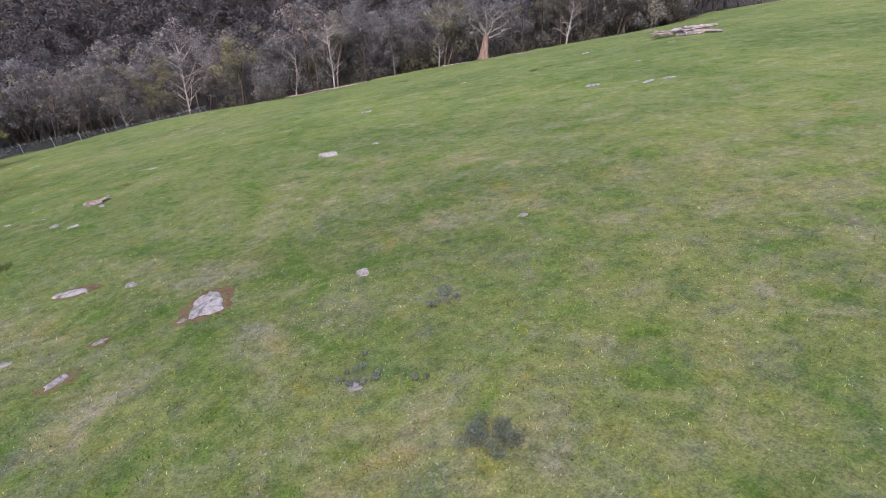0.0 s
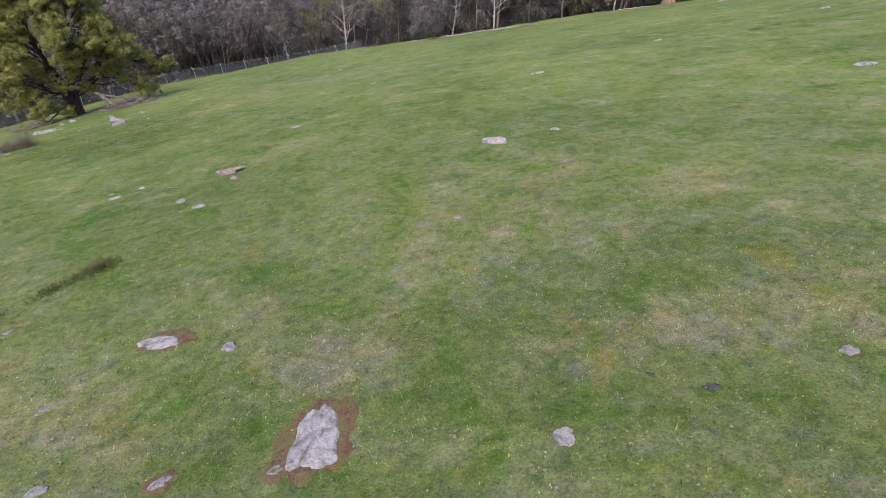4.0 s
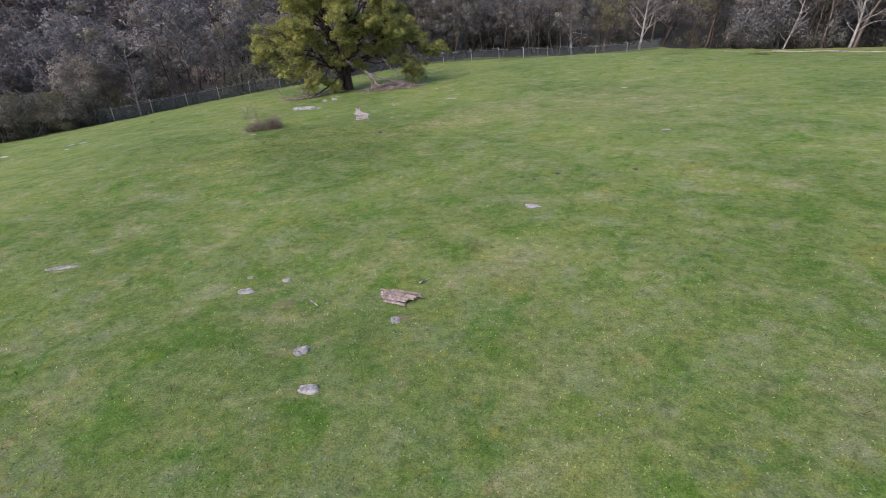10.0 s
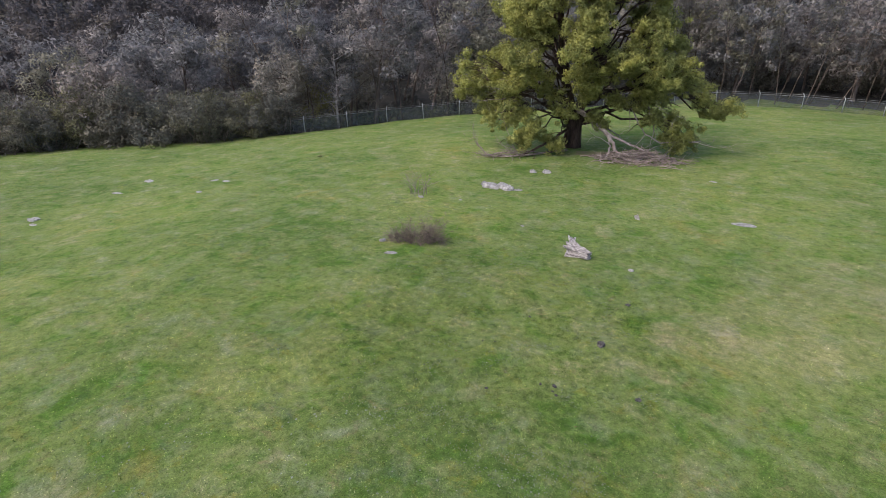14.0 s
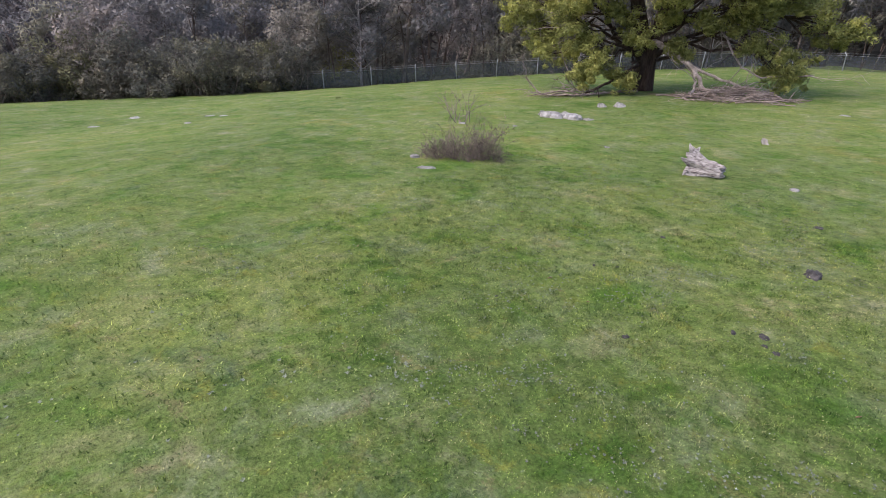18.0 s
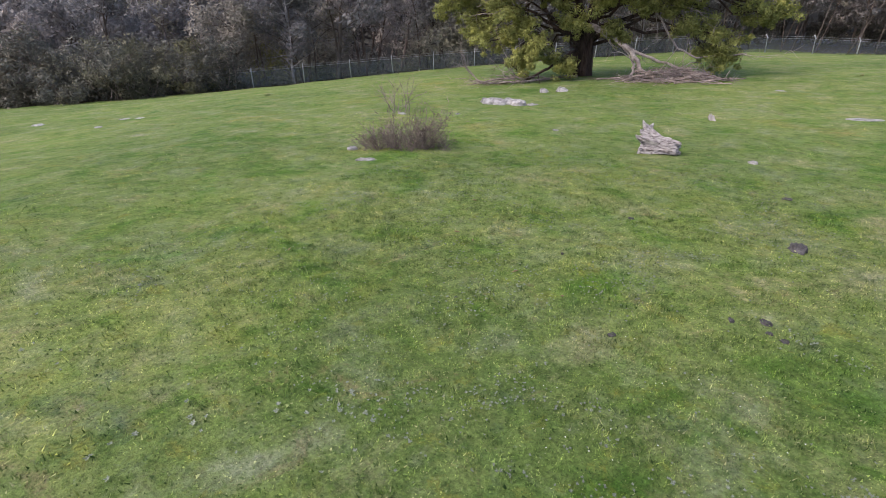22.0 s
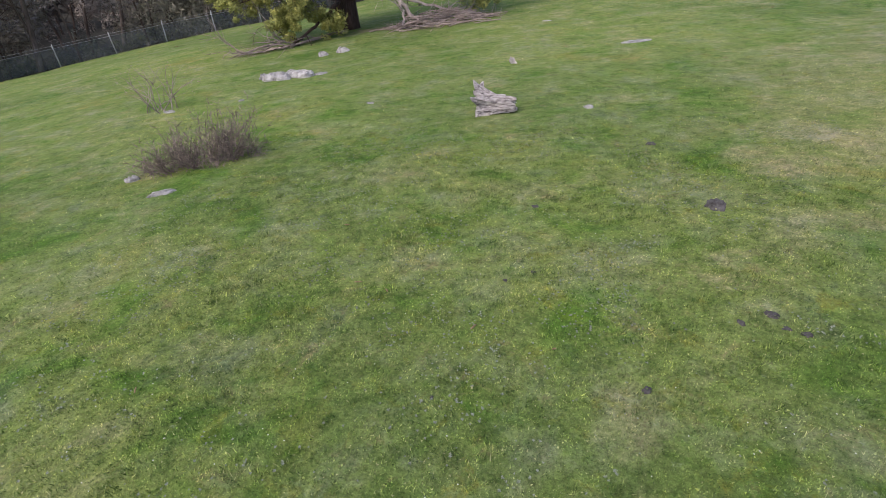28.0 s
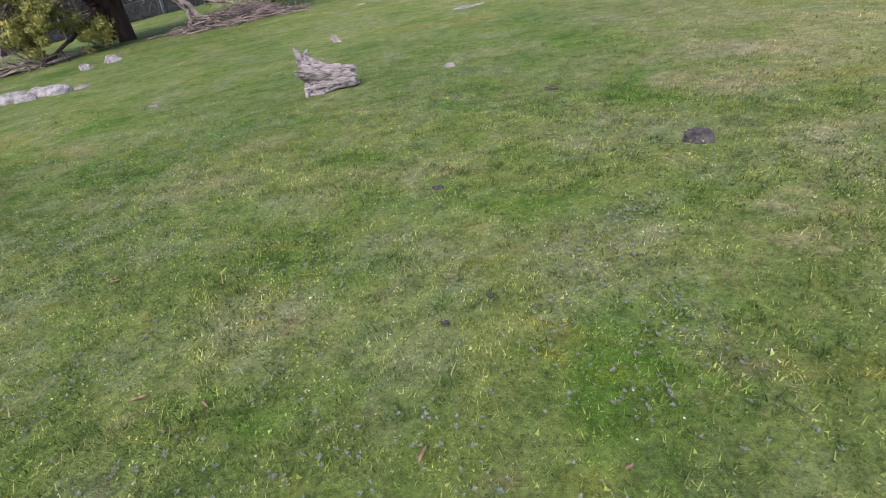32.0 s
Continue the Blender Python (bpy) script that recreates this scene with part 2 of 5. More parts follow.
def mat_mottled(name, stops, scale, rough=0.9, bump_s=0.6, bump_d=0.03, second=None, stretch=None, tint=None):
    """A rough natural surface: coarse mottling in stops, a second finer stain, and relief."""
    m, t, b = nodes_of(name)
    vec = local(t)
    if stretch:
        mp = t.nodes.new("ShaderNodeMapping")
        mp.inputs["Scale"].default_value = stretch
        t.links.new(vec, mp.inputs["Vector"])
        vec = mp.outputs["Vector"]
    n1 = noise_node(t, vec, scale, 6, 0.65, 0.4)
    col = ramp(t, n1, stops)
    n2 = noise_node(t, vec, scale * 4.3, 5, 0.7)
    if second:
        col = mixc(t, ramp(t, n2, [(0.5, grey(0)), (0.68, grey(0.8))]), col, second)
    col = mixc(t, 1.0, col, ramp(t, n2, [(0.3, grey(0.7)), (0.7, grey(1.25))]), "MULTIPLY")
    if tint:
        col = mixc(t, 1.0, col, ramp(t, obj_random(t), tint), "MULTIPLY")
    t.links.new(col, b.inputs["Base Color"])
    b.inputs["Roughness"].default_value = rough
    b.inputs["Specular IOR Level"].default_value = 0.2
    bump(t, b, n2, bump_s, bump_d)
    return m


M_GROUND = mat_ground()
M_BLADE = mat_blades()
M_STONE = mat_mottled("lichen_granite", [(0.32, (0.08, 0.076, 0.070)), (0.44, (0.20, 0.19, 0.19)), (0.62, (0.35, 0.335, 0.335))], 6.0, second=(0.11, 0.105, 0.085), bump_s=0.9, bump_d=0.03, tint=[(0.0, grey(0.85)), (1.0, grey(1.15))])
M_QUARTZ = mat_mottled("pale_quartz", [(0.30, (0.13, 0.122, 0.122)), (0.46, (0.225, 0.213, 0.218)), (0.66, (0.33, 0.316, 0.318))], 5.0, second=(0.20, 0.185, 0.18), bump_d=0.02)
M_EARTH = mat_mottled("red_earth", [(0.36, (0.085, 0.040, 0.026)), (0.48, (0.125, 0.064, 0.042)), (0.58, (0.100, 0.100, 0.040))], 7.0, second=(0.08, 0.11, 0.03), bump_d=0.03)
M_SOIL = mat_mottled("dun_soil", [(0.36, (0.095, 0.072, 0.046)), (0.47, (0.13, 0.105, 0.065)), (0.56, (0.100, 0.115, 0.040))], 5.0, second=(0.09, 0.11, 0.03), bump_d=0.03)
M_DUNG = mat_mottled("dark_dung", [(0.35, (0.036, 0.033, 0.034)), (0.65, (0.098, 0.089, 0.090))], 14.0, bump_d=0.03)
M_WEATHERED = mat_mottled("weathered_wood", [(0.34, (0.040, 0.032, 0.032)), (0.44, (0.30, 0.265, 0.262)), (0.60, (0.58, 0.535, 0.53))], 6.0, second=(0.07, 0.052, 0.05), stretch=(0.8, 4.0, 4.0), bump_s=1.0, bump_d=0.05)
M_DEADTREE = mat_mottled("bleached_wood", [(0.35, (0.20, 0.175, 0.168)), (0.65, (0.40, 0.365, 0.355))], 2.0, bump_d=0.03)
M_BARK = mat_mottled("eucalypt_bark", [(0.34, (0.060, 0.046, 0.040)), (0.52, (0.14, 0.115, 0.103)), (0.70, (0.27, 0.24, 0.22))], 1.2, second=(0.10, 0.075, 0.06), stretch=(2.0, 2.0, 0.35), bump_d=0.05, tint=[(0.0, (0.6, 0.55, 0.52)), (0.6, (1.0, 0.95, 0.9)), (1.0, (1.35, 1.3, 1.25))])
M_BARK_DARK = mat_mottled("rough_bark", [(0.34, (0.024, 0.016, 0.013)), (0.52, (0.066, 0.042, 0.034)), (0.70, (0.125, 0.085, 0.070))], 2.2, second=(0.05, 0.04, 0.03), stretch=(2.0, 2.0, 0.4), bump_s=1.0, bump_d=0.08)
M_STICK = mat_mottled("dead_branch", [(0.35, (0.10, 0.078, 0.070)), (0.65, (0.29, 0.235, 0.215))], 3.0, bump_d=0.02)
M_LEAF_BIG = mat_leaf("wattle_foliage", (0.165, 0.188, 0.062), (0.340, 0.350, 0.120), 0.6, golden=True, trans=0.42)
M_LEAF_EUC = mat_leaf("eucalypt_foliage", (0.160, 0.152, 0.148), (0.258, 0.243, 0.234), 0.55, world_tint=True)
M_LEAF_FAR = mat_leaf("far_woods_foliage", (0.064, 0.059, 0.064), (0.104, 0.096, 0.099), 0.6, mass=True)
M_LEAF_BUSH = mat_leaf("thicket_foliage", (0.090, 0.090, 0.074), (0.185, 0.178, 0.146), 0.65, world_tint=True)
M_TWIG = mat_leaf("dry_twigs", (0.105, 0.080, 0.070), (0.290, 0.232, 0.198), 0.8, trans=0.2)
M_SEDGE = mat_leaf("sedge_blades", (0.105, 0.078, 0.042), (0.225, 0.165, 0.095), 0.7)
M_LIMB = mat_mottled("fallen_limb_wood", [(0.35, (0.15, 0.120, 0.108)), (0.65, (0.36, 0.30, 0.275))], 3.0, bump_d=0.03, stretch=(1.0, 1.0, 1.0))
M_POST = mat_mottled("grey_post", [(0.35, (0.20, 0.20, 0.20)), (0.65, (0.42, 0.42, 0.42))], 6.0, bump_d=0.01)
# forest litter, with the shade of a closed canopy painted into its colour
M_FOREST_FLOOR = mat_mottled("shaded_litter", [(0.35, (0.022, 0.021, 0.017)), (0.65, (0.055, 0.050, 0.042))], 0.8)


def mat_wire():
    """Chain mesh: fine diagonal wires with open gaps."""
    m, t, b = nodes_of("wire_mesh")
    b.inputs["Base Color"].default_value = (0.17, 0.18, 0.22, 1)
    b.inputs["Metallic"].default_value, b.inputs["Roughness"].default_value = 0.6, 0.5
    tr = t.nodes.new("ShaderNodeBsdfTransparent")
    mx = t.nodes.new("ShaderNodeMixShader")
    weave = noise_node(t, local(t), 3.0, 3, 0.7)
    t.links.new(ramp(t, weave, [(0.3, grey(0.30)), (0.7, grey(0.5))]), mx.inputs[0])
    t.links.new(tr.outputs[0], mx.inputs[1])
    t.links.new(b.outputs[0], mx.inputs[2])
    t.links.new(mx.outputs[0], t.nodes["Material Output"].inputs["Surface"])
    return m


M_WIRE = mat_wire()


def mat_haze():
    m, t, b = nodes_of("painted_haze")
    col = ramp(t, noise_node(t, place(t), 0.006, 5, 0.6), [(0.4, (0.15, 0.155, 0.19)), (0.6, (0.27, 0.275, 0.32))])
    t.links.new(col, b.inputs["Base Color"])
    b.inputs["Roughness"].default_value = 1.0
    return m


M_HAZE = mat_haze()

# ---- mesh helpers ----


class Shape:
    """Gathers vertices and faces for one mesh."""

    def __init__(self):
        self.v, self.f = [], []
        self.n = 0

    def add(self, verts, faces):
        verts = np.asarray(verts, float)
        self.v.append(verts)
        self.f.extend([tuple(i + self.n for i in face) for face in faces])
        self.n += len(verts)

    def tube(self, pts, radii, sides=6, cap=True):
        pts = np.asarray(pts, float)
        k = len(pts)
        tan = np.gradient(pts, axis=0)
        tan /= np.linalg.norm(tan, axis=1)[:, None] + 1e-9
        ref = np.array([0.31, 0.17, 0.93]) if abs(tan[0][2]) < 0.8 else np.array([0.95, 0.25, 0.11])
        a = np.cross(tan, ref)
        a /= np.linalg.norm(a, axis=1)[:, None] + 1e-9
        b = np.cross(tan, a)
        ang = np.linspace(0, 2 * np.pi, sides, endpoint=False)
        ring = a[:, None] * np.cos(ang)[None, :, None] + b[:, None] * np.sin(ang)[None, :, None]
        verts = (pts[:, None] + ring * np.asarray(radii, float)[:, None, None]).reshape(-1, 3)
        faces = [(i * sides + j, i * sides + (j + 1) % sides, (i + 1) * sides + (j + 1) % sides, (i + 1) * sides + j) for i in range(k - 1) for j in range(sides)]
        if cap:
            faces += [tuple(range(sides - 1, -1, -1)), tuple(range((k - 1) * sides, k * sides))]
        self.add(verts, faces)

    def mesh(self, name, material, smooth=True):
        me = bpy.data.meshes.new(name)
        me.from_pydata(np.concatenate(self.v).tolist(), [], self.f)
        me.materials.append(material)
        me.polygons.foreach_set("use_smooth", [smooth] * len(me.polygons))
        me.update()
        return me


def quads_mesh(name, verts, material, corners=4, normals=None):
    """A mesh of loose cards (corners vertices each) out of one array; normals: one for each card, to shade a clump as a whole."""
    verts = np.asarray(verts, np.float32).reshape(-1, 3)
    n = len(verts) // corners
    me = bpy.data.meshes.new(name)
    me.vertices.add(len(verts))
    me.vertices.foreach_set("co", verts.ravel())
    me.loops.add(n * corners)
    me.loops.foreach_set("vertex_index", np.arange(n * corners, dtype=np.int32))
    me.polygons.add(n)
    me.polygons.foreach_set("loop_start", np.arange(0, n * corners, corners, dtype=np.int32))
    me.materials.append(material)
    me.update(calc_edges=True)
    me.validate()
    if normals is not None:
        me.polygons.foreach_set("use_smooth", np.ones(n, bool))
        me.normals_split_custom_set(np.repeat(normals, corners, 0).astype(np.float32))
    return me


def part(name, data, parent, label=""):
    ob = new(name, data)
    ob.parent = parent
    return tagged(ob, label=label) if label else ob


def empty_thing(name, m, label, category, group="", kind=""):
    ob = new(name)
    ob.matrix_world = m
    return tagged(ob, label, category, group, kind)



# ---- the lie of the land ----
EDGE = np.array([(-76, -160), (-76, 0), (-74, 20), (-72, 30), (-68, 38), (-58, 46.5), (-51.5, 54.5), (-48, 63), (-43.5, 69.5), (-34.5, 77.5), (-25.5, 85.5), (-14, 91), (0, 97), (10, 98), (21, 83), (33, 76.5), (48, 74), (60, 62), (66, 54), (84, 52), (150, 70), (320, 70), (320, -160)], float)

# broad swells and hollows along the crest and the edges, fitted to the camera's skyline
SWELLS = [((-74, 25), -0.22), ((-66, 40), -0.33), ((-52, 54), -0.36), ((-42, 70), 0.04), ((-26, 85), 0.27), ((0, 96), -1.18), ((20, 84), -0.5), ((34, 76), -0.14), ((50, 72), -0.72), ((62, 58), -0.78), ((80, 50), -1.23), ((30, 55), -0.33), ((65, 30), -0.1), ((20, 65), -0.1), ((0, 75), 0.78), ((-40, 50), 0.13), ((-50, 35), -0.22)]


def hill(x, y):
    """The paddock: a rounded spur falling to the north and west."""
    xs, ys = np.clip(x, -84, 85), np.clip(y, -40, 118)
    u, v = xs / 40, ys / 40
    z = (1.3194) + (-4.7813) * v ** 1 + (-1.1292) * v ** 2 + (0.2079) * v ** 3 + (4.3188) * u ** 1 + (1.3009) * u ** 1 * v ** 1 + (-0.3403) * u ** 1 * v ** 2 + (-0.5909) * u ** 2 + (-0.0635) * u ** 2 * v ** 1 + (0.2409) * u ** 3
    z += (0.122) * np.exp(-((xs - (-66)) / 12) ** 2 - ((ys - (33)) / 16) ** 2) + (-0.735) * np.exp(-((xs - (-42)) / 11) ** 2 - ((ys - (28)) / 12) ** 2) + (-0.046) * np.exp(-((xs - (-7)) / 9) ** 2 - ((ys - (38)) / 9) ** 2) + (0.262) * np.exp(-((xs - (-22)) / 12) ** 2 - ((ys - (57)) / 10) ** 2) + (0.098) * np.exp(-((xs - (-11)) / 5) ** 2 - ((ys - (31)) / 6) ** 2) + (0.195) * np.exp(-((xs - (1)) / 7) ** 2 - ((ys - (18)) / 7) ** 2)
    for (cx, cy), k in SWELLS:
        z = z + k * np.exp(-((xs - cx) ** 2 + (ys - cy) ** 2) / 196)
    return z + 0.06 * (x - xs) * (x > xs) + 0.05 * (ys - y) * (y < ys)


def beyond(x, y):
    """Distance outside the paddock edge (0 inside) and the nearest edge point."""
    p = np.stack([x, y], -1)
    a, b = EDGE, np.roll(EDGE, -1, 0)
    best = np.full(len(p), 1e9)
    near = np.zeros_like(p)
    inside = np.zeros(len(p), bool)
    for (ax, ay), (bx, by) in zip(a, b):
        d = np.array([bx - ax, by - ay])
        s = np.clip(((p - (ax, ay)) @ d) / (d @ d), 0, 1)
        q = np.array([ax, ay]) + s[:, None] * d
        dist = np.linalg.norm(p - q, axis=1)
        closer = dist < best
        best = np.where(closer, dist, best)
        near[closer] = q[closer]
        cross = ((ay > p[:, 1]) != (by > p[:, 1])) & (p[:, 0] < (bx - ax) * (p[:, 1] - ay) / (by - ay + 1e-12) + ax)
        inside ^= cross
    return np.where(inside, 0.0, best), near


def smooth01(a, b, v):
    s = np.clip((v - a) / (b - a), 0, 1)
    return s * s * (3 - 2 * s)


def ground(x, y):
    x, y = np.atleast_1d(np.asarray(x, float)), np.atleast_1d(np.asarray(y, float))
    d, near = beyond(x, y)
    az = np.degrees(np.arctan2(-(x + 8), y + 5))
    left = smooth01(6, 25, az)
    out = hill(near[:, 0], near[:, 1]) - (7 + 9 * left) * (1 - np.exp(-d / 32)) + (66 - 58 * left) * smooth01(40, 330, d) - 70 * smooth01(400, 900, d)
    z = np.where(d > 0, out, hill(x, y))
    # small swells of the turf
    return z + 0.035 * np.sin(0.9 * x + 1.3 * np.sin(0.31 * y)) * np.sin(0.8 * y + 0.5) + 0.02 * np.sin(2.3 * x + 0.7 * y) * np.sin(1.9 * y - 0.6 * x)


def gz(x, y):
    return float(ground(x, y)[0])


def tilt_at(x, y, h=0.3):
    n = Vector((gz(x - h, y) - gz(x + h, y), gz(x, y - h) - gz(x, y + h), 2 * h)).normalized()
    return Vector((0, 0, 1)).rotation_difference(n).to_matrix().to_4x4()


def spaced(lo, core0, core1, hi, step, grow):
    mid = list(np.arange(core0, core1 + 1e-6, step))
    left, s, p = [], step, core0
    while p > lo:
        s *= grow
        p -= s
        left.append(p)
    right, s, p = [], step, core1
    while p < hi:
        s *= grow
        p += s
        right.append(p)
    return np.array(left[::-1] + mid + right)


gx, gy = spaced(-3000, -32, 26, 3000, 0.46, 1.075), spaced(-1500, -10, 52, 3000, 0.46, 1.075)
XX, YY = np.meshgrid(gx, gy)
ZZ = ground(XX.ravel(), YY.ravel())
nx, ny = len(gx), len(gy)
idx = np.arange(nx * ny).reshape(ny, nx)
faces = np.stack([idx[:-1, :-1], idx[:-1, 1:], idx[1:, 1:], idx[1:, :-1]], -1).reshape(-1, 4)
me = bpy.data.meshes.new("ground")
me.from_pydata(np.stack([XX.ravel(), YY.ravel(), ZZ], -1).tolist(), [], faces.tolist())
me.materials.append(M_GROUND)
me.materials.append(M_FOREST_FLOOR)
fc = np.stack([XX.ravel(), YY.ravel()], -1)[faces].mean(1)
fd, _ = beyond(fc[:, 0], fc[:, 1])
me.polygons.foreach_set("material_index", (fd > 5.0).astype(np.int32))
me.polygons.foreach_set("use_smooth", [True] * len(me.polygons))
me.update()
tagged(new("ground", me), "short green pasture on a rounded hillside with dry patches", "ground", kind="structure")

# far plain beyond the valley, with haze painted into its pale colour
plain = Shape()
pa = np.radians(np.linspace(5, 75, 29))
# the outer ring is raised to cover the sky in the camera's view
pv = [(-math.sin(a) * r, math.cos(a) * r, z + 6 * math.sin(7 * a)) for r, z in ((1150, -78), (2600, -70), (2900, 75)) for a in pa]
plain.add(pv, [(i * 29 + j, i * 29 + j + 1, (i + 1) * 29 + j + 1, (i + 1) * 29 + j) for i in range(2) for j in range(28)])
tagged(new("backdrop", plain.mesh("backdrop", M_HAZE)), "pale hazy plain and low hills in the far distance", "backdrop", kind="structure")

# ---- foliage builders ----


def leaf_cards(centres, radii, count, size, r, flat=0.8, droop=0.5, shell=0.45, outward=0.8, rounded=False):
    """Rhombic leaf cards scattered through round clumps, mostly near their skins."""
    centres, radii = np.repeat(centres, count, 0), np.repeat(radii, count)
    n = len(centres)
    d = r.normal(size=(n, 3))
    d /= np.linalg.norm(d, axis=1)[:, None]
    rad = radii * r.uniform(0.25, 1.0, n) ** shell
    p = centres + d * rad[:, None] * (1, 1, flat)
    nor = d * outward + r.normal(size=(n, 3)) * (1.0 - 0.4 * outward) + (0, 0, 0.25)
    nor /= np.linalg.norm(nor, axis=1)[:, None]
    u = np.cross(nor, r.normal(size=(n, 3)))
    u[:, 2] -= droop * np.abs(u[:, 2])
    u /= np.linalg.norm(u, axis=1)[:, None] + 1e-9
    w = np.cross(nor, u)
    s = (size * r.uniform(0.55, 1.35, n))[:, None]
    cards = np.stack([p - u * s + w * s * 0.3, p - u * s * 0.3 - w * s * 0.5, p + u * s], 1)
    if not rounded:
        return cards
    soft = d + r.normal(size=(n, 3)) * 0.30 + (0, 0, 0.30)
    soft /= np.linalg.norm(soft, axis=1)[:, None]
    face = np.cross(cards[:, 1] - cards[:, 0], cards[:, 2] - cards[:, 0])
    flip = (face * soft).sum(1) < 0
    cards[flip] = cards[flip][:, ::-1]
    return cards, soft


def foliage(name, centres, radii, count, size, r, material, flat=0.8, droop=0.5, shell=0.4, outward=0.9):
    """Clumps of small leaves, each clump shaded as one soft mass."""
    cards, soft = leaf_cards(centres, radii, count, size, r, flat, droop, shell, outward, True)
    return quads_mesh(name, cards, material, 3, soft)


def wander(start, heading, length, steps, r, wobble=0.25, lift=0.0):
    pts = [np.array(start, float)]
    h = np.array(heading, float)
    h /= np.linalg.norm(h)
    for _ in range(steps):
        h = h + r.normal(size=3) * wobble * 0.5 + (0, 0, lift)
        h /= np.linalg.norm(h)
        pts.append(pts[-1] + h * length / steps)
    return np.array(pts)


def grow_limbs(shape, base, heading, length, radius, depth, r, ends, sides=6, wobble=0.3, lift=0.05, split=3, reach=(0.5, 0.75), steps=5):
    """A limb that wanders, forks and tapers; the tips go into ends."""
    pts = wander(base, heading, length, steps, r, wobble, lift)
    tip = radius * (0.45 if depth else 0.2)
    shape.tube(pts, np.linspace(radius, tip, len(pts)), sides, cap=depth == 0)
    if depth == 0:
        ends.append(pts[-1])
        return
    for k in range(split):
        i = len(pts) - 1 if k == 0 else r.integers(2, len(pts))
        d = pts[i] - pts[i - 1]
        d = d / np.linalg.norm(d) + r.normal(size=3) * (0.35 if k == 0 else 0.75)
        grow_limbs(shape, pts[i], d, length * r.uniform(*reach), max(tip * (0.95 if k == 0 else 0.7), 0.012), depth - 1, r, ends, max(3, sides - 1), wobble, lift, split, reach, steps)


def eucalypt(seed, height, spread, clump, leaves, size, stems=1, bare=0.42, flat=0.75, fine=1.0):
    """One gum tree: pale wandering trunk, forking limbs, clumped open crown."""
    r = np.random.default_rng(seed)
    wood, ends = Shape(), []
    for s in range(stems):
        lean = r.normal(size=2) * (0.10 if stems == 1 else 0.22)
        rad = height * r.uniform(0.009, 0.014)
        trunk = wander((r.normal() * 0.2 * s, r.normal() * 0.2 * s, -0.8), (lean[0], lean[1], 1), height * 0.72, 8, r, 0.12, 0.02)
        wood.tube(trunk, rad * np.linspace(1.25, 0.42, 9), 6)
        lo = int(round(8 * bare))
        for k in range(lo, 9):
            for _ in range(2 if k < 8 else 3):
                d = np.array([*r.normal(size=2) * 0.9, r.uniform(0.25, 0.9)])
                grow_limbs(wood, trunk[k], d, spread * r.uniform(0.5, 0.9) * (1.05 - 0.45 * (k - lo) / 8), rad * 0.38, 1, r, ends, 3, 0.35, 0.06, 2, steps=3)
    ends = np.array(ends)
    rad = r.uniform(0.7, 1.25, len(ends)) * clump
    return wood, foliage("crown", ends, rad, int(leaves * 0.84 * fine ** 0.6), size * 0.78 / fine ** 0.5, r, M_LEAF_EUC, flat)


def bare_tree(seed, height, spread, depth=2):
    r = np.random.default_rng(seed)
    wood, ends = Shape(), []
    trunk = wander((0, 0, -0.6), (r.normal() * 0.05, r.normal() * 0.05, 1), height * 0.8, 9, r, 0.08, 0.06)
    rad = height * 0.012
    wood.tube(trunk, rad * np.linspace(1.2, 0.3, 10), 7)
    for k in range(2, 10):
        for _ in range(3):
            d = np.array([*r.normal(size=2) * 0.8, r.uniform(0.4, 1.1)])
            grow_limbs(wood, trunk[k], d, spread * r.uniform(0.4, 0.9), rad * 0.46, depth, r, ends, 4, 0.35, 0.07, 2, (0.55, 0.85), steps=4)
    return wood


# ---- the woods: single trees along the edge ----
VARIANTS = []
for i, (h, sp, cl, nl, sz, stems, bare, fl) in enumerate([
    (15, 3.6, 1.5, 125, 0.34, 1, 0.45, 0.75), (17, 4.0, 1.6, 125, 0.36, 1, 0.5, 0.7), (13, 3.4, 1.45, 110, 0.33, 2, 0.4, 0.8),
    (18, 3.2, 1.45, 130, 0.34, 1, 0.55, 0.85), (12, 3.8, 1.5, 100, 0.33, 2, 0.3, 0.8), (14, 2.8, 1.3, 135, 0.31, 1, 0.6, 0.8),
]):
    wood, cards = eucalypt(40 + i, h, sp, cl, nl, sz, stems, bare, fl)
    VARIANTS.append((wood.mesh("trunk", M_BARK), cards, h))
for i, (h, sp, cl, nl, sz, stems, bare, fl) in enumerate([(15, 3.6, 1.4, 125, 0.34, 1, 0.4, 0.75), (16, 3.8, 1.5, 125, 0.36, 1, 0.45, 0.7), (12, 3.6, 1.4, 110, 0.33, 2, 0.3, 0.8), (14, 3.2, 1.4, 130, 0.34, 1, 0.5, 0.85)]):
    wood, cards = eucalypt(240 + i, h, sp, cl, nl, sz, stems, bare, fl, 2.0)
    VARIANTS.append((wood.mesh("trunk", M_BARK), cards, h))
BARE = [bare_tree(60 + i, h, sp).mesh("branches", M_DEADTREE) for i, (h, sp) in enumerate([(11, 4.2), (14, 3.6), (12, 3.0)])]
GUM_LABELS = ["grey-green gum tree with a pale slender trunk", "tall gum tree with an open olive crown", "twin-stemmed gum tree with drooping grey foliage", "slim tall gum with a high narrow crown", "low spreading gum tree with dull green leaves", "thin bare-stemmed gum with a small crown"]


def before_dead_tree(x, y):
    """Ground kept clear so that the big dead tree shows from the camera."""
    return 2.0 < x < 11.0 and 94 < y < 105


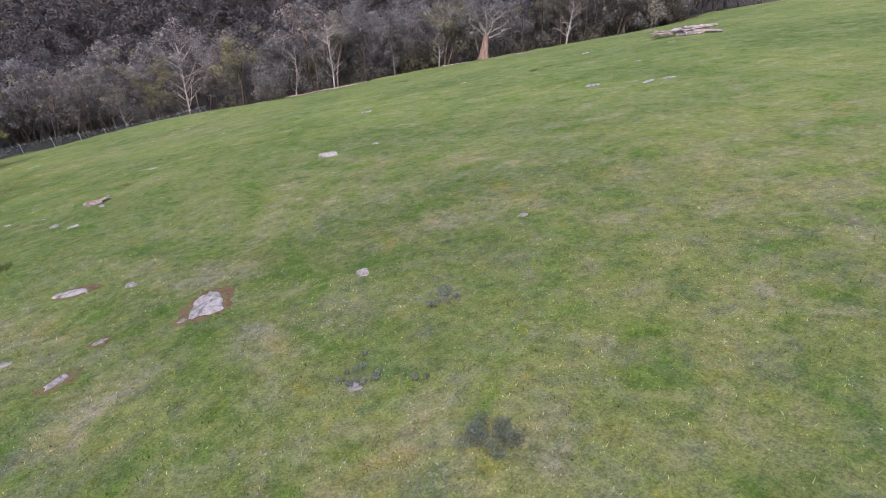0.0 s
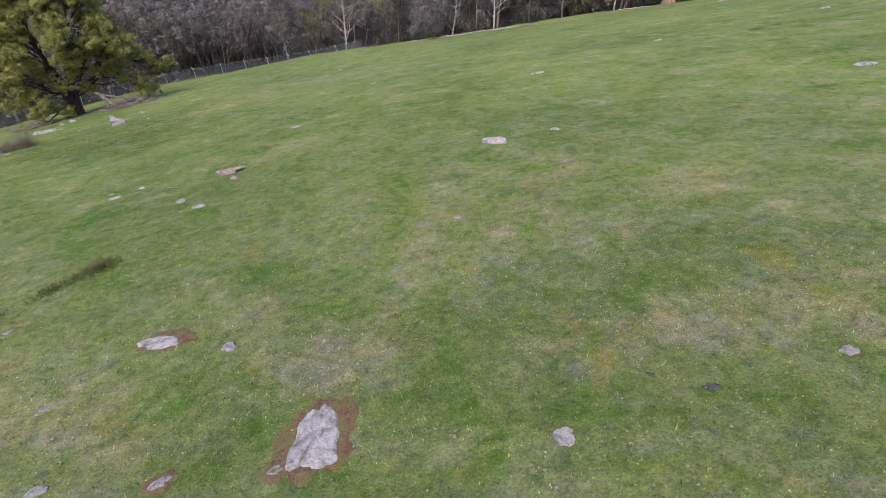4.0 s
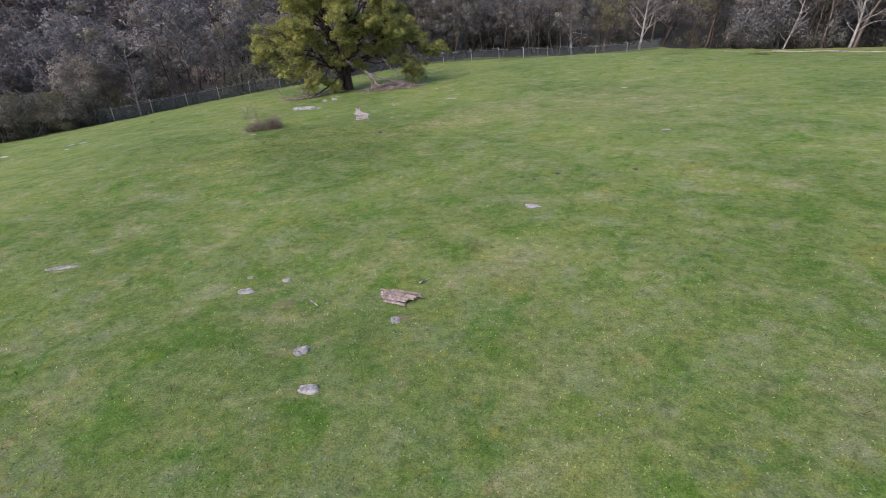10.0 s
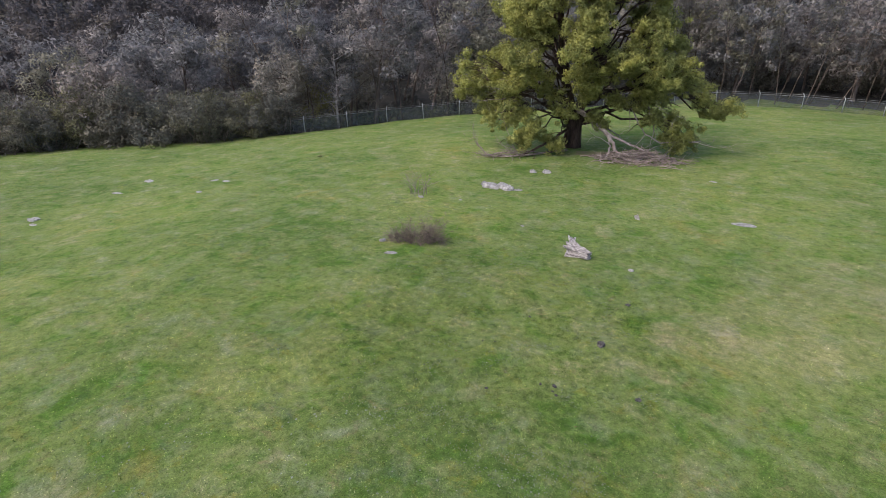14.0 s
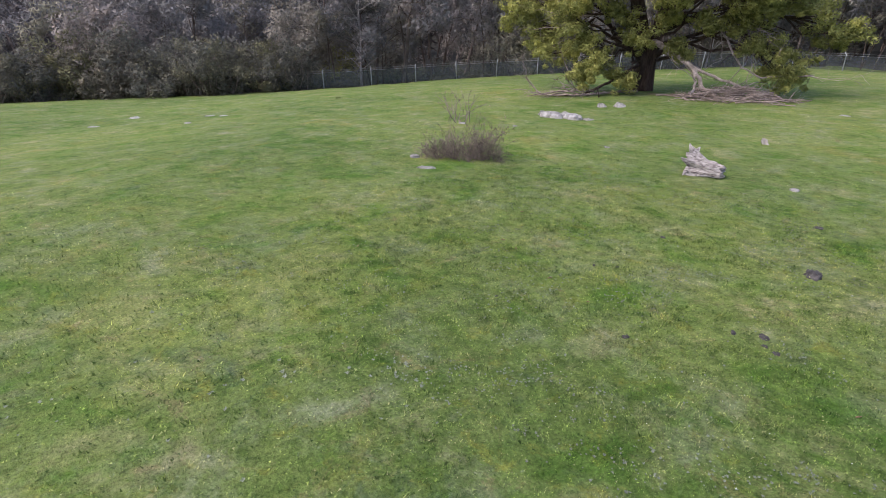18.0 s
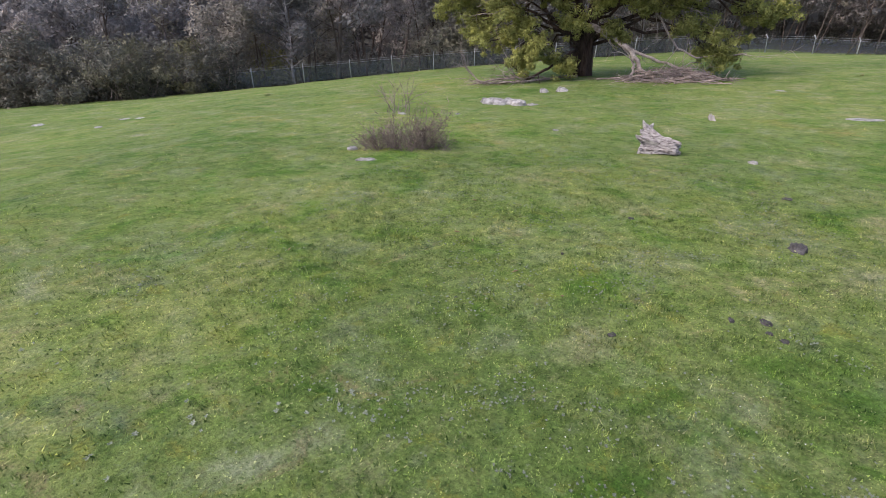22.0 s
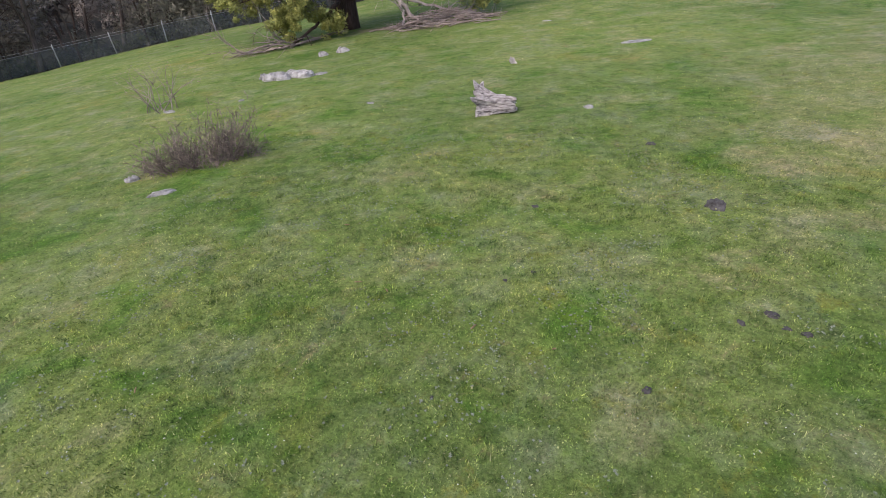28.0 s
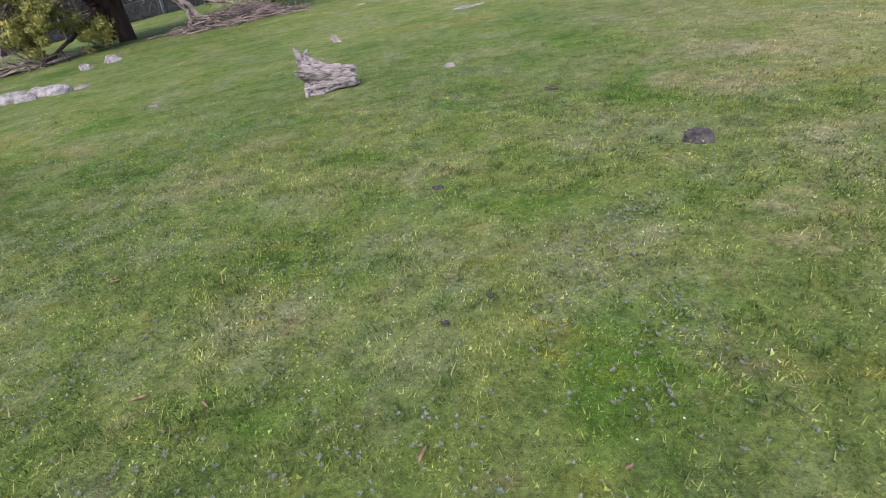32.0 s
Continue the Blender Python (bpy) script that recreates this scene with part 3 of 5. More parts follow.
def plant_gum(kind, x, y, turn, scale):
    if before_dead_tree(x, y):
        return None
    wood_me, crown_me, _ = VARIANTS[kind]
    ob = empty_thing("gum_tree", pose(x, y, gz(x, y), 0, 0, turn) @ Matrix.Scale(scale, 4), GUM_LABELS[kind % 6], "tree", "woods round the paddock")
    part("trunk", wood_me, ob)
    part("crown", crown_me, ob)
    return ob


def plant_bare(kind, x, y, turn, scale, label="dead bleached tree with bare forked branches"):
    me = BARE[kind]
    return tagged(new_at("dead_tree", me, pose(x, y, gz(x, y), 0, 0, turn) @ Matrix.Scale(scale, 4)), label, "dead tree")


def new_at(name, me, m):
    ob = new(name, me)
    ob.matrix_world = m
    return ob


def along_edge(first, last, gap, depth0, depth1, r):
    """Places in a belt outside the paddock edge, between two of its corners."""
    out = []
    for i in range(first, last):
        a, b = EDGE[i], EDGE[i + 1]
        ln = np.linalg.norm(b - a)
        nrm = np.array([-(b - a)[1], (b - a)[0]]) / ln
        for s in np.arange(0, ln, gap):
            p = a + (b - a) * (s + r.uniform(-0.4, 0.4) * gap) / ln + nrm * r.uniform(depth0, depth1)
            out.append(p)
    return out


wr = np.random.default_rng(11)
front = along_edge(6, 19, 4.2, 4, 9, wr)
spots = along_edge(6, 19, 4.6, 10, 17, wr) + along_edge(2, 6, 4.0, 16, 30, wr) + along_edge(6, 19, 5.6, 18, 30, wr)
for p in front:
    if -28 < p[0] < 8 and wr.uniform() < 0.5:
        continue
    plant_gum(6 + int(wr.integers(0, 4)), p[0], p[1], wr.uniform(0, 360), wr.uniform(0.72, 1.12))
for p in spots:
    plant_gum(int(wr.integers(0, 6)), p[0], p[1], wr.uniform(0, 360), wr.uniform(0.72, 1.12))
# more trees wherever the belt still has gaps
spots = np.array(spots + front)
gx, gy = wr.uniform(-95, 130, 4000), wr.uniform(40, 160, 4000)
gd, _ = beyond(gx, gy)
for x, y, d in zip(gx, gy, gd):
    if 5 < d < 32 and np.min(np.hypot(spots[:, 0] - x, spots[:, 1] - y)) > 5.2:
        spots = np.vstack([spots, (x, y)])
        plant_gum(int(wr.integers(0, 6)), x, y, wr.uniform(0, 360), wr.uniform(0.75, 1.1))

# olive-crowned wattles behind the thicket
M_LEAF_OLIVE = mat_leaf("olive_foliage", (0.150, 0.150, 0.062), (0.290, 0.275, 0.105), 0.6)
olive_crown = VARIANTS[4][1].copy()
olive_crown.materials[0] = M_LEAF_OLIVE
for x, y, turn, scale in ((-77.0, 50.0, 20, 0.62), (-73.5, 54.5, 140, 0.55), (-63.5, 63.0, 80, 0.62), (-79.0, 44.0, 200, 0.5)):
    ob = empty_thing("wattle_tree", pose(x, y, gz(x, y), 0, 0, turn) @ Matrix.Scale(scale, 4), "low wattle with a rounded olive-yellow crown", "tree", "woods round the paddock")
    part("trunk", VARIANTS[4][0], ob)
    part("crown", olive_crown, ob)

# slender pale saplings standing close along the fence
SAPLINGS = []
for i in range(4):
    r = np.random.default_rng(140 + i)
    wood, ends = Shape(), []
    h = 8.5 + 1.3 * i
    stem = wander((0, 0, -0.5), (r.normal() * 0.06, r.normal() * 0.06, 1), h, 8, r, 0.12, 0.02)
    wood.tube(stem, np.linspace(0.075, 0.025, 9), 6)
    for k in (4, 5, 6, 7, 8, 8):
        grow_limbs(wood, stem[k], (*r.normal(size=2) * 0.8, 0.7), 1.9, 0.035, 1, r, ends, 4, 0.3, 0.06, 2, steps=3)
    SAPLINGS.append((wood.mesh("trunk", M_BARK), foliage("crown", np.array(ends), r.uniform(0.5, 0.9, len(ends)), 60, 0.2, r, M_LEAF_EUC)))
for p in along_edge(6, 18, 8.0, 2.5, 7.0, wr) + along_edge(9, 13, 1.5, 2.0, 9.0, wr):
    if before_dead_tree(*p):
        continue
    k = int(wr.integers(0, 4))
    ob = empty_thing("gum_sapling", pose(p[0], p[1], gz(*p), wr.normal() * 3, wr.normal() * 3, wr.uniform(0, 360)) @ Matrix.Scale(wr.uniform(0.7, 1.2), 4), "slender pale gum sapling with a thin crown", "tree", "saplings behind the fence")
    part("trunk", SAPLINGS[k][0], ob)
    part("crown", SAPLINGS[k][1], ob)

for x, y, s in ((-52.5, 65.5, 1.5), (-50.8, 67.5, 1.35), (-57, 59.5, 1.3), (-60.5, 57, 1.45), (-47, 71.5, 1.2)):
    ob = empty_thing("gum_sapling", pose(x, y, gz(x, y), 2, 3, 40 * s) @ Matrix.Scale(s, 4), "tall pale-stemmed gum with a thin high crown", "tree", "saplings behind the fence")
    part("trunk", SAPLINGS[3][0], ob)
    part("crown", SAPLINGS[3][1], ob)

# dark understorey beneath the edge trees
SCRUB = []
for i in range(4):
    r = np.random.default_rng(170 + i)
    c = np.stack([r.normal(size=16) * 1.0, r.normal(size=16) * 1.0, r.uniform(0.3, 2.3, 16)], -1)
    wood = Shape()
    for q in c[::2]:
        wood.tube([(q[0] * 0.3, q[1] * 0.3, -0.3), tuple(q * (0.8, 0.8, 0.6)), tuple(q)], [0.05, 0.035, 0.015], 4)
    SCRUB.append((wood.mesh("stems", M_STICK), foliage("foliage", c, r.uniform(0.55, 1.0, 16), 120, 0.15, r, M_LEAF_BUSH, 0.9)))
for p in along_edge(6, 19, 3.4, 5.0, 9.0, wr) + along_edge(6, 19, 4.2, 9.0, 18.0, wr):
    if -28 < p[0] < 8 and beyond(p[None, 0], p[None, 1])[0][0] < 10:
        continue
    k = int(wr.integers(0, 4))
    ob = empty_thing("scrub_bush", pose(p[0], p[1], gz(*p), 0, 0, wr.uniform(0, 360)) @ Matrix.Scale(wr.uniform(0.7, 1.5), 4), "dark understorey bush below the gum trees", "shrub", "understorey of the woods")
    tagged(part("stem_tangle", SCRUB[k][0], ob), kind="stuff")
    part("foliage", SCRUB[k][1], ob)

plant_bare(0, 6.4, 101.0, 40, 1.35)
for (x, y), k, s in (((27.8, 80.8), 1, 0.85), ((22.5, 86), 2, 0.8), ((46, 78), 0, 0.95), ((62, 64), 2, 0.9), ((-66, 62), 0, 0.9), ((-48, 84), 1, 0.8), ((-30, 88), 1, 0.9), ((-4, 101), 2, 0.9), ((-53.5, 60), 2, 0.85), ((-40, 79), 0, 0.7)):
    plant_bare(k, x, y, wr.uniform(0, 360), s)

# far woods: one mass of canopies on the hillsides beyond
n_far = 6400
fx, fy = wr.uniform(-380, 380, 34000), wr.uniform(-40, 560, 34000)
fdist, _ = beyond(fx, fy)
azf = np.degrees(np.arctan2(-fx, fy))
ok = (fdist > 31) & (fdist < 450) & (azf > -56) & (azf < 88) & (wr.uniform(size=len(fx)) < np.where(fdist < 150, 1.0, np.clip(0.75 - fdist / 700, 0.2, 1)))
fx, fy, fdist = fx[ok][:n_far], fy[ok][:n_far], fdist[ok][:n_far]
fz = ground(fx, fy)
# thinned by angle above the camera, where slopes rise out of its view
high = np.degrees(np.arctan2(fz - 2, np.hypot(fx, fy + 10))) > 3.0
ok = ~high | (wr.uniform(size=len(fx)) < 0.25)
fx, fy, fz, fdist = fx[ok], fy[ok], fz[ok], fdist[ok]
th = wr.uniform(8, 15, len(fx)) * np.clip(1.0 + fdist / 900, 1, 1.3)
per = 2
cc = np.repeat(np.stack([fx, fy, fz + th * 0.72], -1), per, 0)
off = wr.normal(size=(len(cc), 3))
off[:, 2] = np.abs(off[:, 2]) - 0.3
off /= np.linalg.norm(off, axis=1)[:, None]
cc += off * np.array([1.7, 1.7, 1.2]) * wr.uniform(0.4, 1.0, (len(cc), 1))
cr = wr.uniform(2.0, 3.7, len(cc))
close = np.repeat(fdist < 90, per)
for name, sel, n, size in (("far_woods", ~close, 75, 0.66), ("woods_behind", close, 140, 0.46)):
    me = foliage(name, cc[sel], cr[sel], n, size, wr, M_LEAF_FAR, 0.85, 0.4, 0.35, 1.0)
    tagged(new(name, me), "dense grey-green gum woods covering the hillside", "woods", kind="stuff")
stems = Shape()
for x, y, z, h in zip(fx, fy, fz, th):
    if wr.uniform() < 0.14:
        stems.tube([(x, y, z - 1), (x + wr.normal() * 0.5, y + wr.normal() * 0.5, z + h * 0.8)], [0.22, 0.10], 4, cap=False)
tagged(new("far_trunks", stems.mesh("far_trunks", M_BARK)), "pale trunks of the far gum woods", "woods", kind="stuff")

# ---- thicket along the western edge ----
BUSHES = []
for i in range(4):
    r = np.random.default_rng(90 + i)
    wood, ends = Shape(), []
    for _ in range(9):
        grow_limbs(wood, (r.normal() * 0.5, r.normal() * 0.5, -0.3), (r.normal() * 0.5, r.normal() * 0.5, 1), r.uniform(2.0, 3.0), 0.06, 1, r, ends, 5, 0.3, 0.05, 3)
    low = np.stack([r.normal(size=20) * 1.2, r.normal(size=20) * 1.2, r.uniform(0.3, 2.0, 20)], -1)
    ends = np.concatenate([np.array(ends), low])
    BUSHES.append((wood.mesh("stems", M_STICK), foliage("foliage", ends, r.uniform(0.5, 0.9, len(ends)), 130, 0.12, r, M_LEAF_BUSH, 0.9)))
for p in along_edge(3, 6, 2.0, -1.2, 1.2, wr) + along_edge(3, 6, 2.6, 3.0, 6.0, wr) + along_edge(2, 3, 3.0, 0.8, 4.0, wr):
    if p[1] < 53 and p[1] > 20:
        x, y = p
        ob = empty_thing("tall_shrub", pose(x, y, gz(x, y), 0, 0, wr.uniform(0, 360)) @ Matrix.Scale(wr.uniform(0.8, 1.35), 4), "dense dark grey-green shrub in a thicket", "shrub", "thicket along the paddock edge")
        k = int(wr.integers(0, 4))
        tagged(part("stem_tangle", BUSHES[k][0], ob), kind="stuff")
        part("foliage", BUSHES[k][1], ob)

# ---- the big spreading tree ----
TX, TY = -23.35, 56.2
RIGHT, FRONT = np.array([0.93, 0.36]), np.array([0.36, -0.93])
r = np.random.default_rng(5)
big_tree = empty_thing("spreading_tree", pose(TX, TY, gz(TX, TY)), "large spreading tree with yellow-green clumped foliage and a dark trunk", "tree")


def in_tree(right, front, up):
    """A place in the tree: metres to the camera's right, towards it and above its foot."""
    return np.array([*(RIGHT * right + FRONT * front), up])


def flared_stem(shape, pts, radii, sides, ribs, seed):
    """A trunk with ribs of bark that swell into root flares at the foot."""
    rr = np.random.default_rng(seed)
    s = np.linspace(0, len(pts) - 1, 5 * (len(pts) - 1) + 1)
    pts, radii = np.array(pts, float), np.interp(s, np.arange(len(radii)), radii)
    pts = np.stack([np.interp(s, np.arange(len(pts)), pts[:, c]) for c in range(3)], -1)
    a = np.linspace(0, 2 * np.pi, sides, endpoint=False)
    ph = rr.uniform(0, 6, 3)
    rings = []
    for p, rad in zip(pts, radii):
        flare = math.exp(-max(p[2], 0) / 0.45)
        w = 1 + 0.05 * np.sin(7 * a + ph[0] + p[2]) + 0.04 * np.sin(11 * a + ph[1] - 2 * p[2]) + flare * (0.10 + 0.22 * np.maximum(0, np.sin(ribs * a + ph[2]))) + rr.normal(size=sides) * 0.015
        rings.append(np.stack([p[0] + rad * w * np.cos(a), p[1] + rad * w * np.sin(a), np.full(sides, p[2])], -1))
    n = len(pts)
    shape.add(np.concatenate(rings), [(i * sides + j, i * sides + (j + 1) % sides, (i + 1) * sides + (j + 1) % sides, (i + 1) * sides + j) for i in range(n - 1) for j in range(sides)])


STEM_A = np.array([in_tree(*p) for p in ((0.15, 0, -0.5), (0.17, 0, 0.6), (0.12, 0.05, 1.8), (0.2, 0.0, 3.4), (0.35, 0.0, 5.2), (0.2, -0.1, 7.2), (0.3, 0.1, 9.4), (0.1, 0.2, 11.6))])
STEM_B = np.array([in_tree(*p) for p in ((-0.42, 0.1, -0.5), (-0.36, 0.1, 0.5), (-0.30, 0.2, 1.8), (-0.45, 0.2, 3.4), (-1.1, 0.3, 5.2), (-1.6, 0.2, 7.2), (-1.9, 0.3, 9.2))])
stem = Shape()
flared_stem(stem, STEM_A, [0.44, 0.36, 0.33, 0.30, 0.28, 0.22, 0.15, 0.05], 20, 5, 1)
flared_stem(stem, STEM_B, [0.36, 0.29, 0.26, 0.23, 0.20, 0.13, 0.05], 18, 4, 2)
part("trunk", stem.mesh("trunk", M_BARK_DARK), big_tree, "dark rough bark on a twin trunk")

# masses of foliage: place, breadth, height, number of tufts
# the listed masses are placed to fit the camera's view
MASSES = [
    ((-7.0, 0.6, 5.0), 1.9, 1.6, 22), ((-7.9, 0.0, 4.2), 1.3, 1.2, 12), ((-6.6, 0.2, 2.6), 1.7, 1.0, 16), ((-5.6, -1.6, 3.0), 1.5, 1.2, 10), ((-2.7, 3.0, 2.5), 0.95, 1.3, 15), ((-3.1, 2.7, 1.4), 0.6, 0.7, 7), ((-1.1, 2.6, 1.3), 0.8, 0.5, 7),
    ((1.25, 1.5, 2.8), 0.75, 0.75, 8), ((4.1, 1.6, 5.0), 1.1, 1.6, 14), ((8.2, 0.6, 4.0), 1.3, 0.9, 14), ((7.0, 0.8, 5.3), 1.2, 1.0, 11), ((6.3, 1.6, 2.5), 1.2, 1.2, 14), ((7.1, 1.2, 1.7), 0.8, 0.6, 6), ((5.2, 1.8, 3.6), 0.9, 1.0, 9),
    ((-4.6, 2.2, 4.6), 1.3, 1.2, 9), ((-1.8, 1.8, 4.6), 0.9, 1.0, 8), ((0.9, 2.6, 6.2), 1.3, 1.1, 11), ((0.6, 1.4, 4.6), 0.7, 0.8, 6), ((-2.6, 2.6, 5.8), 1.3, 1.1, 12), ((2.6, 2.4, 6.6), 1.2, 1.1, 11), ((2.4, 2.0, 4.6), 0.8, 0.7, 6), ((-0.6, 2.2, 3.4), 0.7, 0.7, 6), ((-3.8, 2.8, 3.4), 1.0, 0.9, 9), ((-5.2, 1.6, 2.0), 1.1, 0.7, 9), ((3.4, 2.8, 7.6), 1.3, 1.0, 11), ((-3.2, 2.6, 7.6), 1.4, 1.1, 12), ((0.2, 3.0, 8.4), 1.4, 1.1, 12), ((5.2, 1.4, 6.4), 1.2, 1.0, 10),
]
for k in range(58):
    z = 4.8 + 8.4 * ((k + 0.5) / 58) ** 0.9
    wide = np.interp(z, [4.8, 6.4, 8.0, 10.0, 12.0, 13.3], [7.0, 6.7, 6.1, 5.0, 3.0, 0.8])
    a = k * 2.399 + r.normal() * 0.25
    f = wide * r.uniform(0.55, 1.0)
    size = r.uniform(0.85, 1.5)
    MASSES.append(((f * math.cos(a), f * math.sin(a) * 0.9, z + r.normal() * 0.3), size, size * r.uniform(0.65, 0.9), int(6 + 5.5 * size ** 2)))
leaves = []
for k, (where, breadth, height, count) in enumerate(MASSES):
    c = in_tree(*where)
    wood = Shape()
    st = STEM_A if where[0] > -1 else STEM_B
    z0 = min(max(where[2] * 0.62, 1.7), 9.0)
    foot = np.array([np.interp(z0, st[:, 2], st[:, q]) for q in range(3)])
    reach = np.linalg.norm(c - foot)
    sag = 0.10 * reach
    s = np.linspace(0, 1, 8)
    run = foot + (c - foot) * s[:, None]
    run[:, 2] += sag * np.sin(np.pi * s) * (1.0 if where[2] > 3.4 else 1.8)
    run[1:-1] += r.normal(size=(6, 3)) * 0.035 * reach
    thick = 0.035 + 0.011 * reach
    wood.tube(run, thick * np.linspace(1.0, 0.3, 8), 6, cap=False)
    n_tip = 0
    for j in range(count):
        d = r.normal(size=3)
        d /= np.linalg.norm(d)
        d[2] = d[2] * 0.8 + 0.15
        q = r.uniform(0.45, 1.0)
        tip = c + d * q * np.array([breadth, breadth, height])
        mid = run[5] + (tip - run[5]) * 0.55 + r.normal(size=3) * 0.08 + (0, 0, 0.12)
        wood.tube([run[5], mid, tip], [thick * 0.3, thick * 0.2, 0.008], 3, cap=False)
        for _ in range(2):
            leaves.append((*(tip + r.normal(size=3) * (0.22, 0.22, 0.14)), r.uniform(0.28, 0.48)))
            leaves.append((*(tip + r.normal(size=3) * (0.28, 0.28, 0.16) - (0, 0, 0.22)), r.uniform(0.18, 0.32)))
    for _ in range(3):
        d = r.normal(size=3) * (1, 1, 0.5)
        wood.tube(wander(run[4], d, 0.5 * reach * r.uniform(0.3, 0.7), 4, r, 0.5), thick * np.array([0.4, 0.3, 0.22, 0.14, 0.06]), 4, cap=False)
    part("limb", wood.mesh("limb", M_BARK_DARK), big_tree)
leaves = np.array(leaves)
part("crown", foliage("crown", leaves[:, :3], leaves[:, 3], 80, 0.085, r, M_LEAF_BIG, 0.8, 1.3, 0.6, 0.9), big_tree, "yellow-green foliage in rounded hanging clumps")

# ---- fence ----
FENCE = [(-57.5, 47), (-51.5, 54), (-48.3, 62.5), (-43.5, 69), (-34.5, 77), (-25.5, 85), (-14, 90.4), (0, 96.4), (9, 97.6)]
fence = empty_thing("wire_fence", pose(0, 0, 0), "wire mesh fence with grey posts along the woods", "fence", kind="structure")
post = Shape()
post.tube([(0, 0, -0.4), (0, 0, 1.45), (0.02, 0, 1.68)], [0.055, 0.05, 0.04], 8)
post_me = post.mesh("post", M_POST)
bent = Shape()
bent.tube([(0, 0, -0.4), (0, 0, 1.3), (0.02, 0, 1.42), (-0.16, 0, 1.72)], [0.055, 0.05, 0.05, 0.04], 8)
bent_me = bent.mesh("post", M_POST)
for (ax, ay), (bx, by) in zip(FENCE, FENCE[1:]):
    n = max(1, round(math.hypot(bx - ax, by - ay) / 4.2))
    for k in range(n):
        x, y = ax + (bx - ax) * k / n, ay + (by - ay) * k / n
        x2, y2 = ax + (bx - ax) * (k + 1) / n, ay + (by - ay) * (k + 1) / n
        p = part("post", bent_me if x > -27 else post_me, fence)
        p.matrix_world = pose(x, y, gz(x, y), wr.normal() * 1.5, wr.normal() * 1.5 + (-7 if x > -27 else 0), wr.uniform(-10, 10))
        s = Shape()
        za, zb = gz(x, y), gz(x2, y2)
        s.add([(x, y, za + 0.05), (x2, y2, zb + 0.05), (x2, y2, zb + 1.35), (x, y, za + 1.35)], [(0, 1, 2, 3)])
        part("mesh_panel", s.mesh("mesh_panel", M_WIRE, False), fence)
        for h in (1.37, 1.56):
            w = Shape()
            w.tube([(x, y, za + h), (x2, y2, zb + h)], [0.010, 0.010], 4, cap=False)
            part("wire", w.mesh("wire", M_POST), fence)

# ---- stones ----


def boulder(seed, lx, ly, lz, rough=0.2):
    r = np.random.default_rng(seed)
    bm = bmesh.new()
    bmesh.ops.create_icosphere(bm, subdivisions=3, radius=1.0)
    o = Vector(r.uniform(0, 50, 3))
    for v in bm.verts:
        n = noise.noise(v.co * 1.1 + o) * rough * 2.0 + noise.noise(v.co * 2.9 + o) * rough + noise.noise(v.co * 6.5 + o) * rough * 0.35
        f = v.co * (1 + n)
        f.z = max(min(f.z, (0.55 if lz < 0.2 else 0.95) + 0.4 * noise.noise(v.co * 2 + o)), -0.6)
        v.co = Vector((f.x * lx / 2, f.y * ly / 2, f.z * lz))
    me = bpy.data.meshes.new("stone")
    bm.to_mesh(me)
    bm.free()
    me.materials.append(M_STONE)
    me.polygons.foreach_set("use_smooth", [lz < 0.14] * len(me.polygons))
    return me


def stone(x, y, lx, ly, lz, turn, label="pale grey lichened stone set in the grass", name="stone"):
    ob = new_at(name, boulder(int(abs(x * 131 + y * 17)) + 3, lx, ly, lz, 0.33 if lx * ly > 0.7 and lz < 0.2 else 0.2), Matrix.Translation((x, y, gz(x, y) - lz * 0.12)) @ tilt_at(x, y) @ pose(0, 0, 0, 0, 0, turn))
    return tagged(ob, label, "stone")


def pale_stone(*s):
    ob = stone(*s, "whitish quartz stone lying in short grass")
    ob.data.materials.clear()
    ob.data.materials.append(M_QUARTZ)


EARTHS = []


def earth_patch(x, y, rad, stretch, turn, seed, material=None):
    """Bare red soil round an outcrop: a thin ragged skin on the turf."""
    EARTHS.append((x, y, rad, stretch, radians(turn)))
    r = np.random.default_rng(seed)
    a = np.linspace(0, 2 * np.pi, 40, endpoint=False)
    w = 1 + 0.08 * np.sin(3 * a + r.uniform(0, 6)) + 0.08 * np.sin(5 * a + r.uniform(0, 6)) + r.normal(size=40) * 0.06
    c, s_ = math.cos(radians(turn)), math.sin(radians(turn))
    rings = []
    for q, lift in ((0.0, 0.018), (0.5, 0.016), (0.85, 0.012), (1.0, -0.01)):
        px, py = rad * q * w * np.cos(a) * stretch, rad * q * w * np.sin(a)
        X, Y = x + px * c - py * s_, y + px * s_ + py * c
        rings.append(np.stack([X, Y, ground(X, Y) + lift], -1))
    s = Shape()
    s.add(np.concatenate(rings), [(i * 40 + j, i * 40 + (j + 1) % 40, (i + 1) * 40 + (j + 1) % 40, (i + 1) * 40 + j) for i in range(3) for j in range(40)])
    tagged(new("bare_earth", s.mesh("bare_earth", material or M_EARTH)), "ring of bare reddish soil round a flat outcrop", "soil", kind="structure")


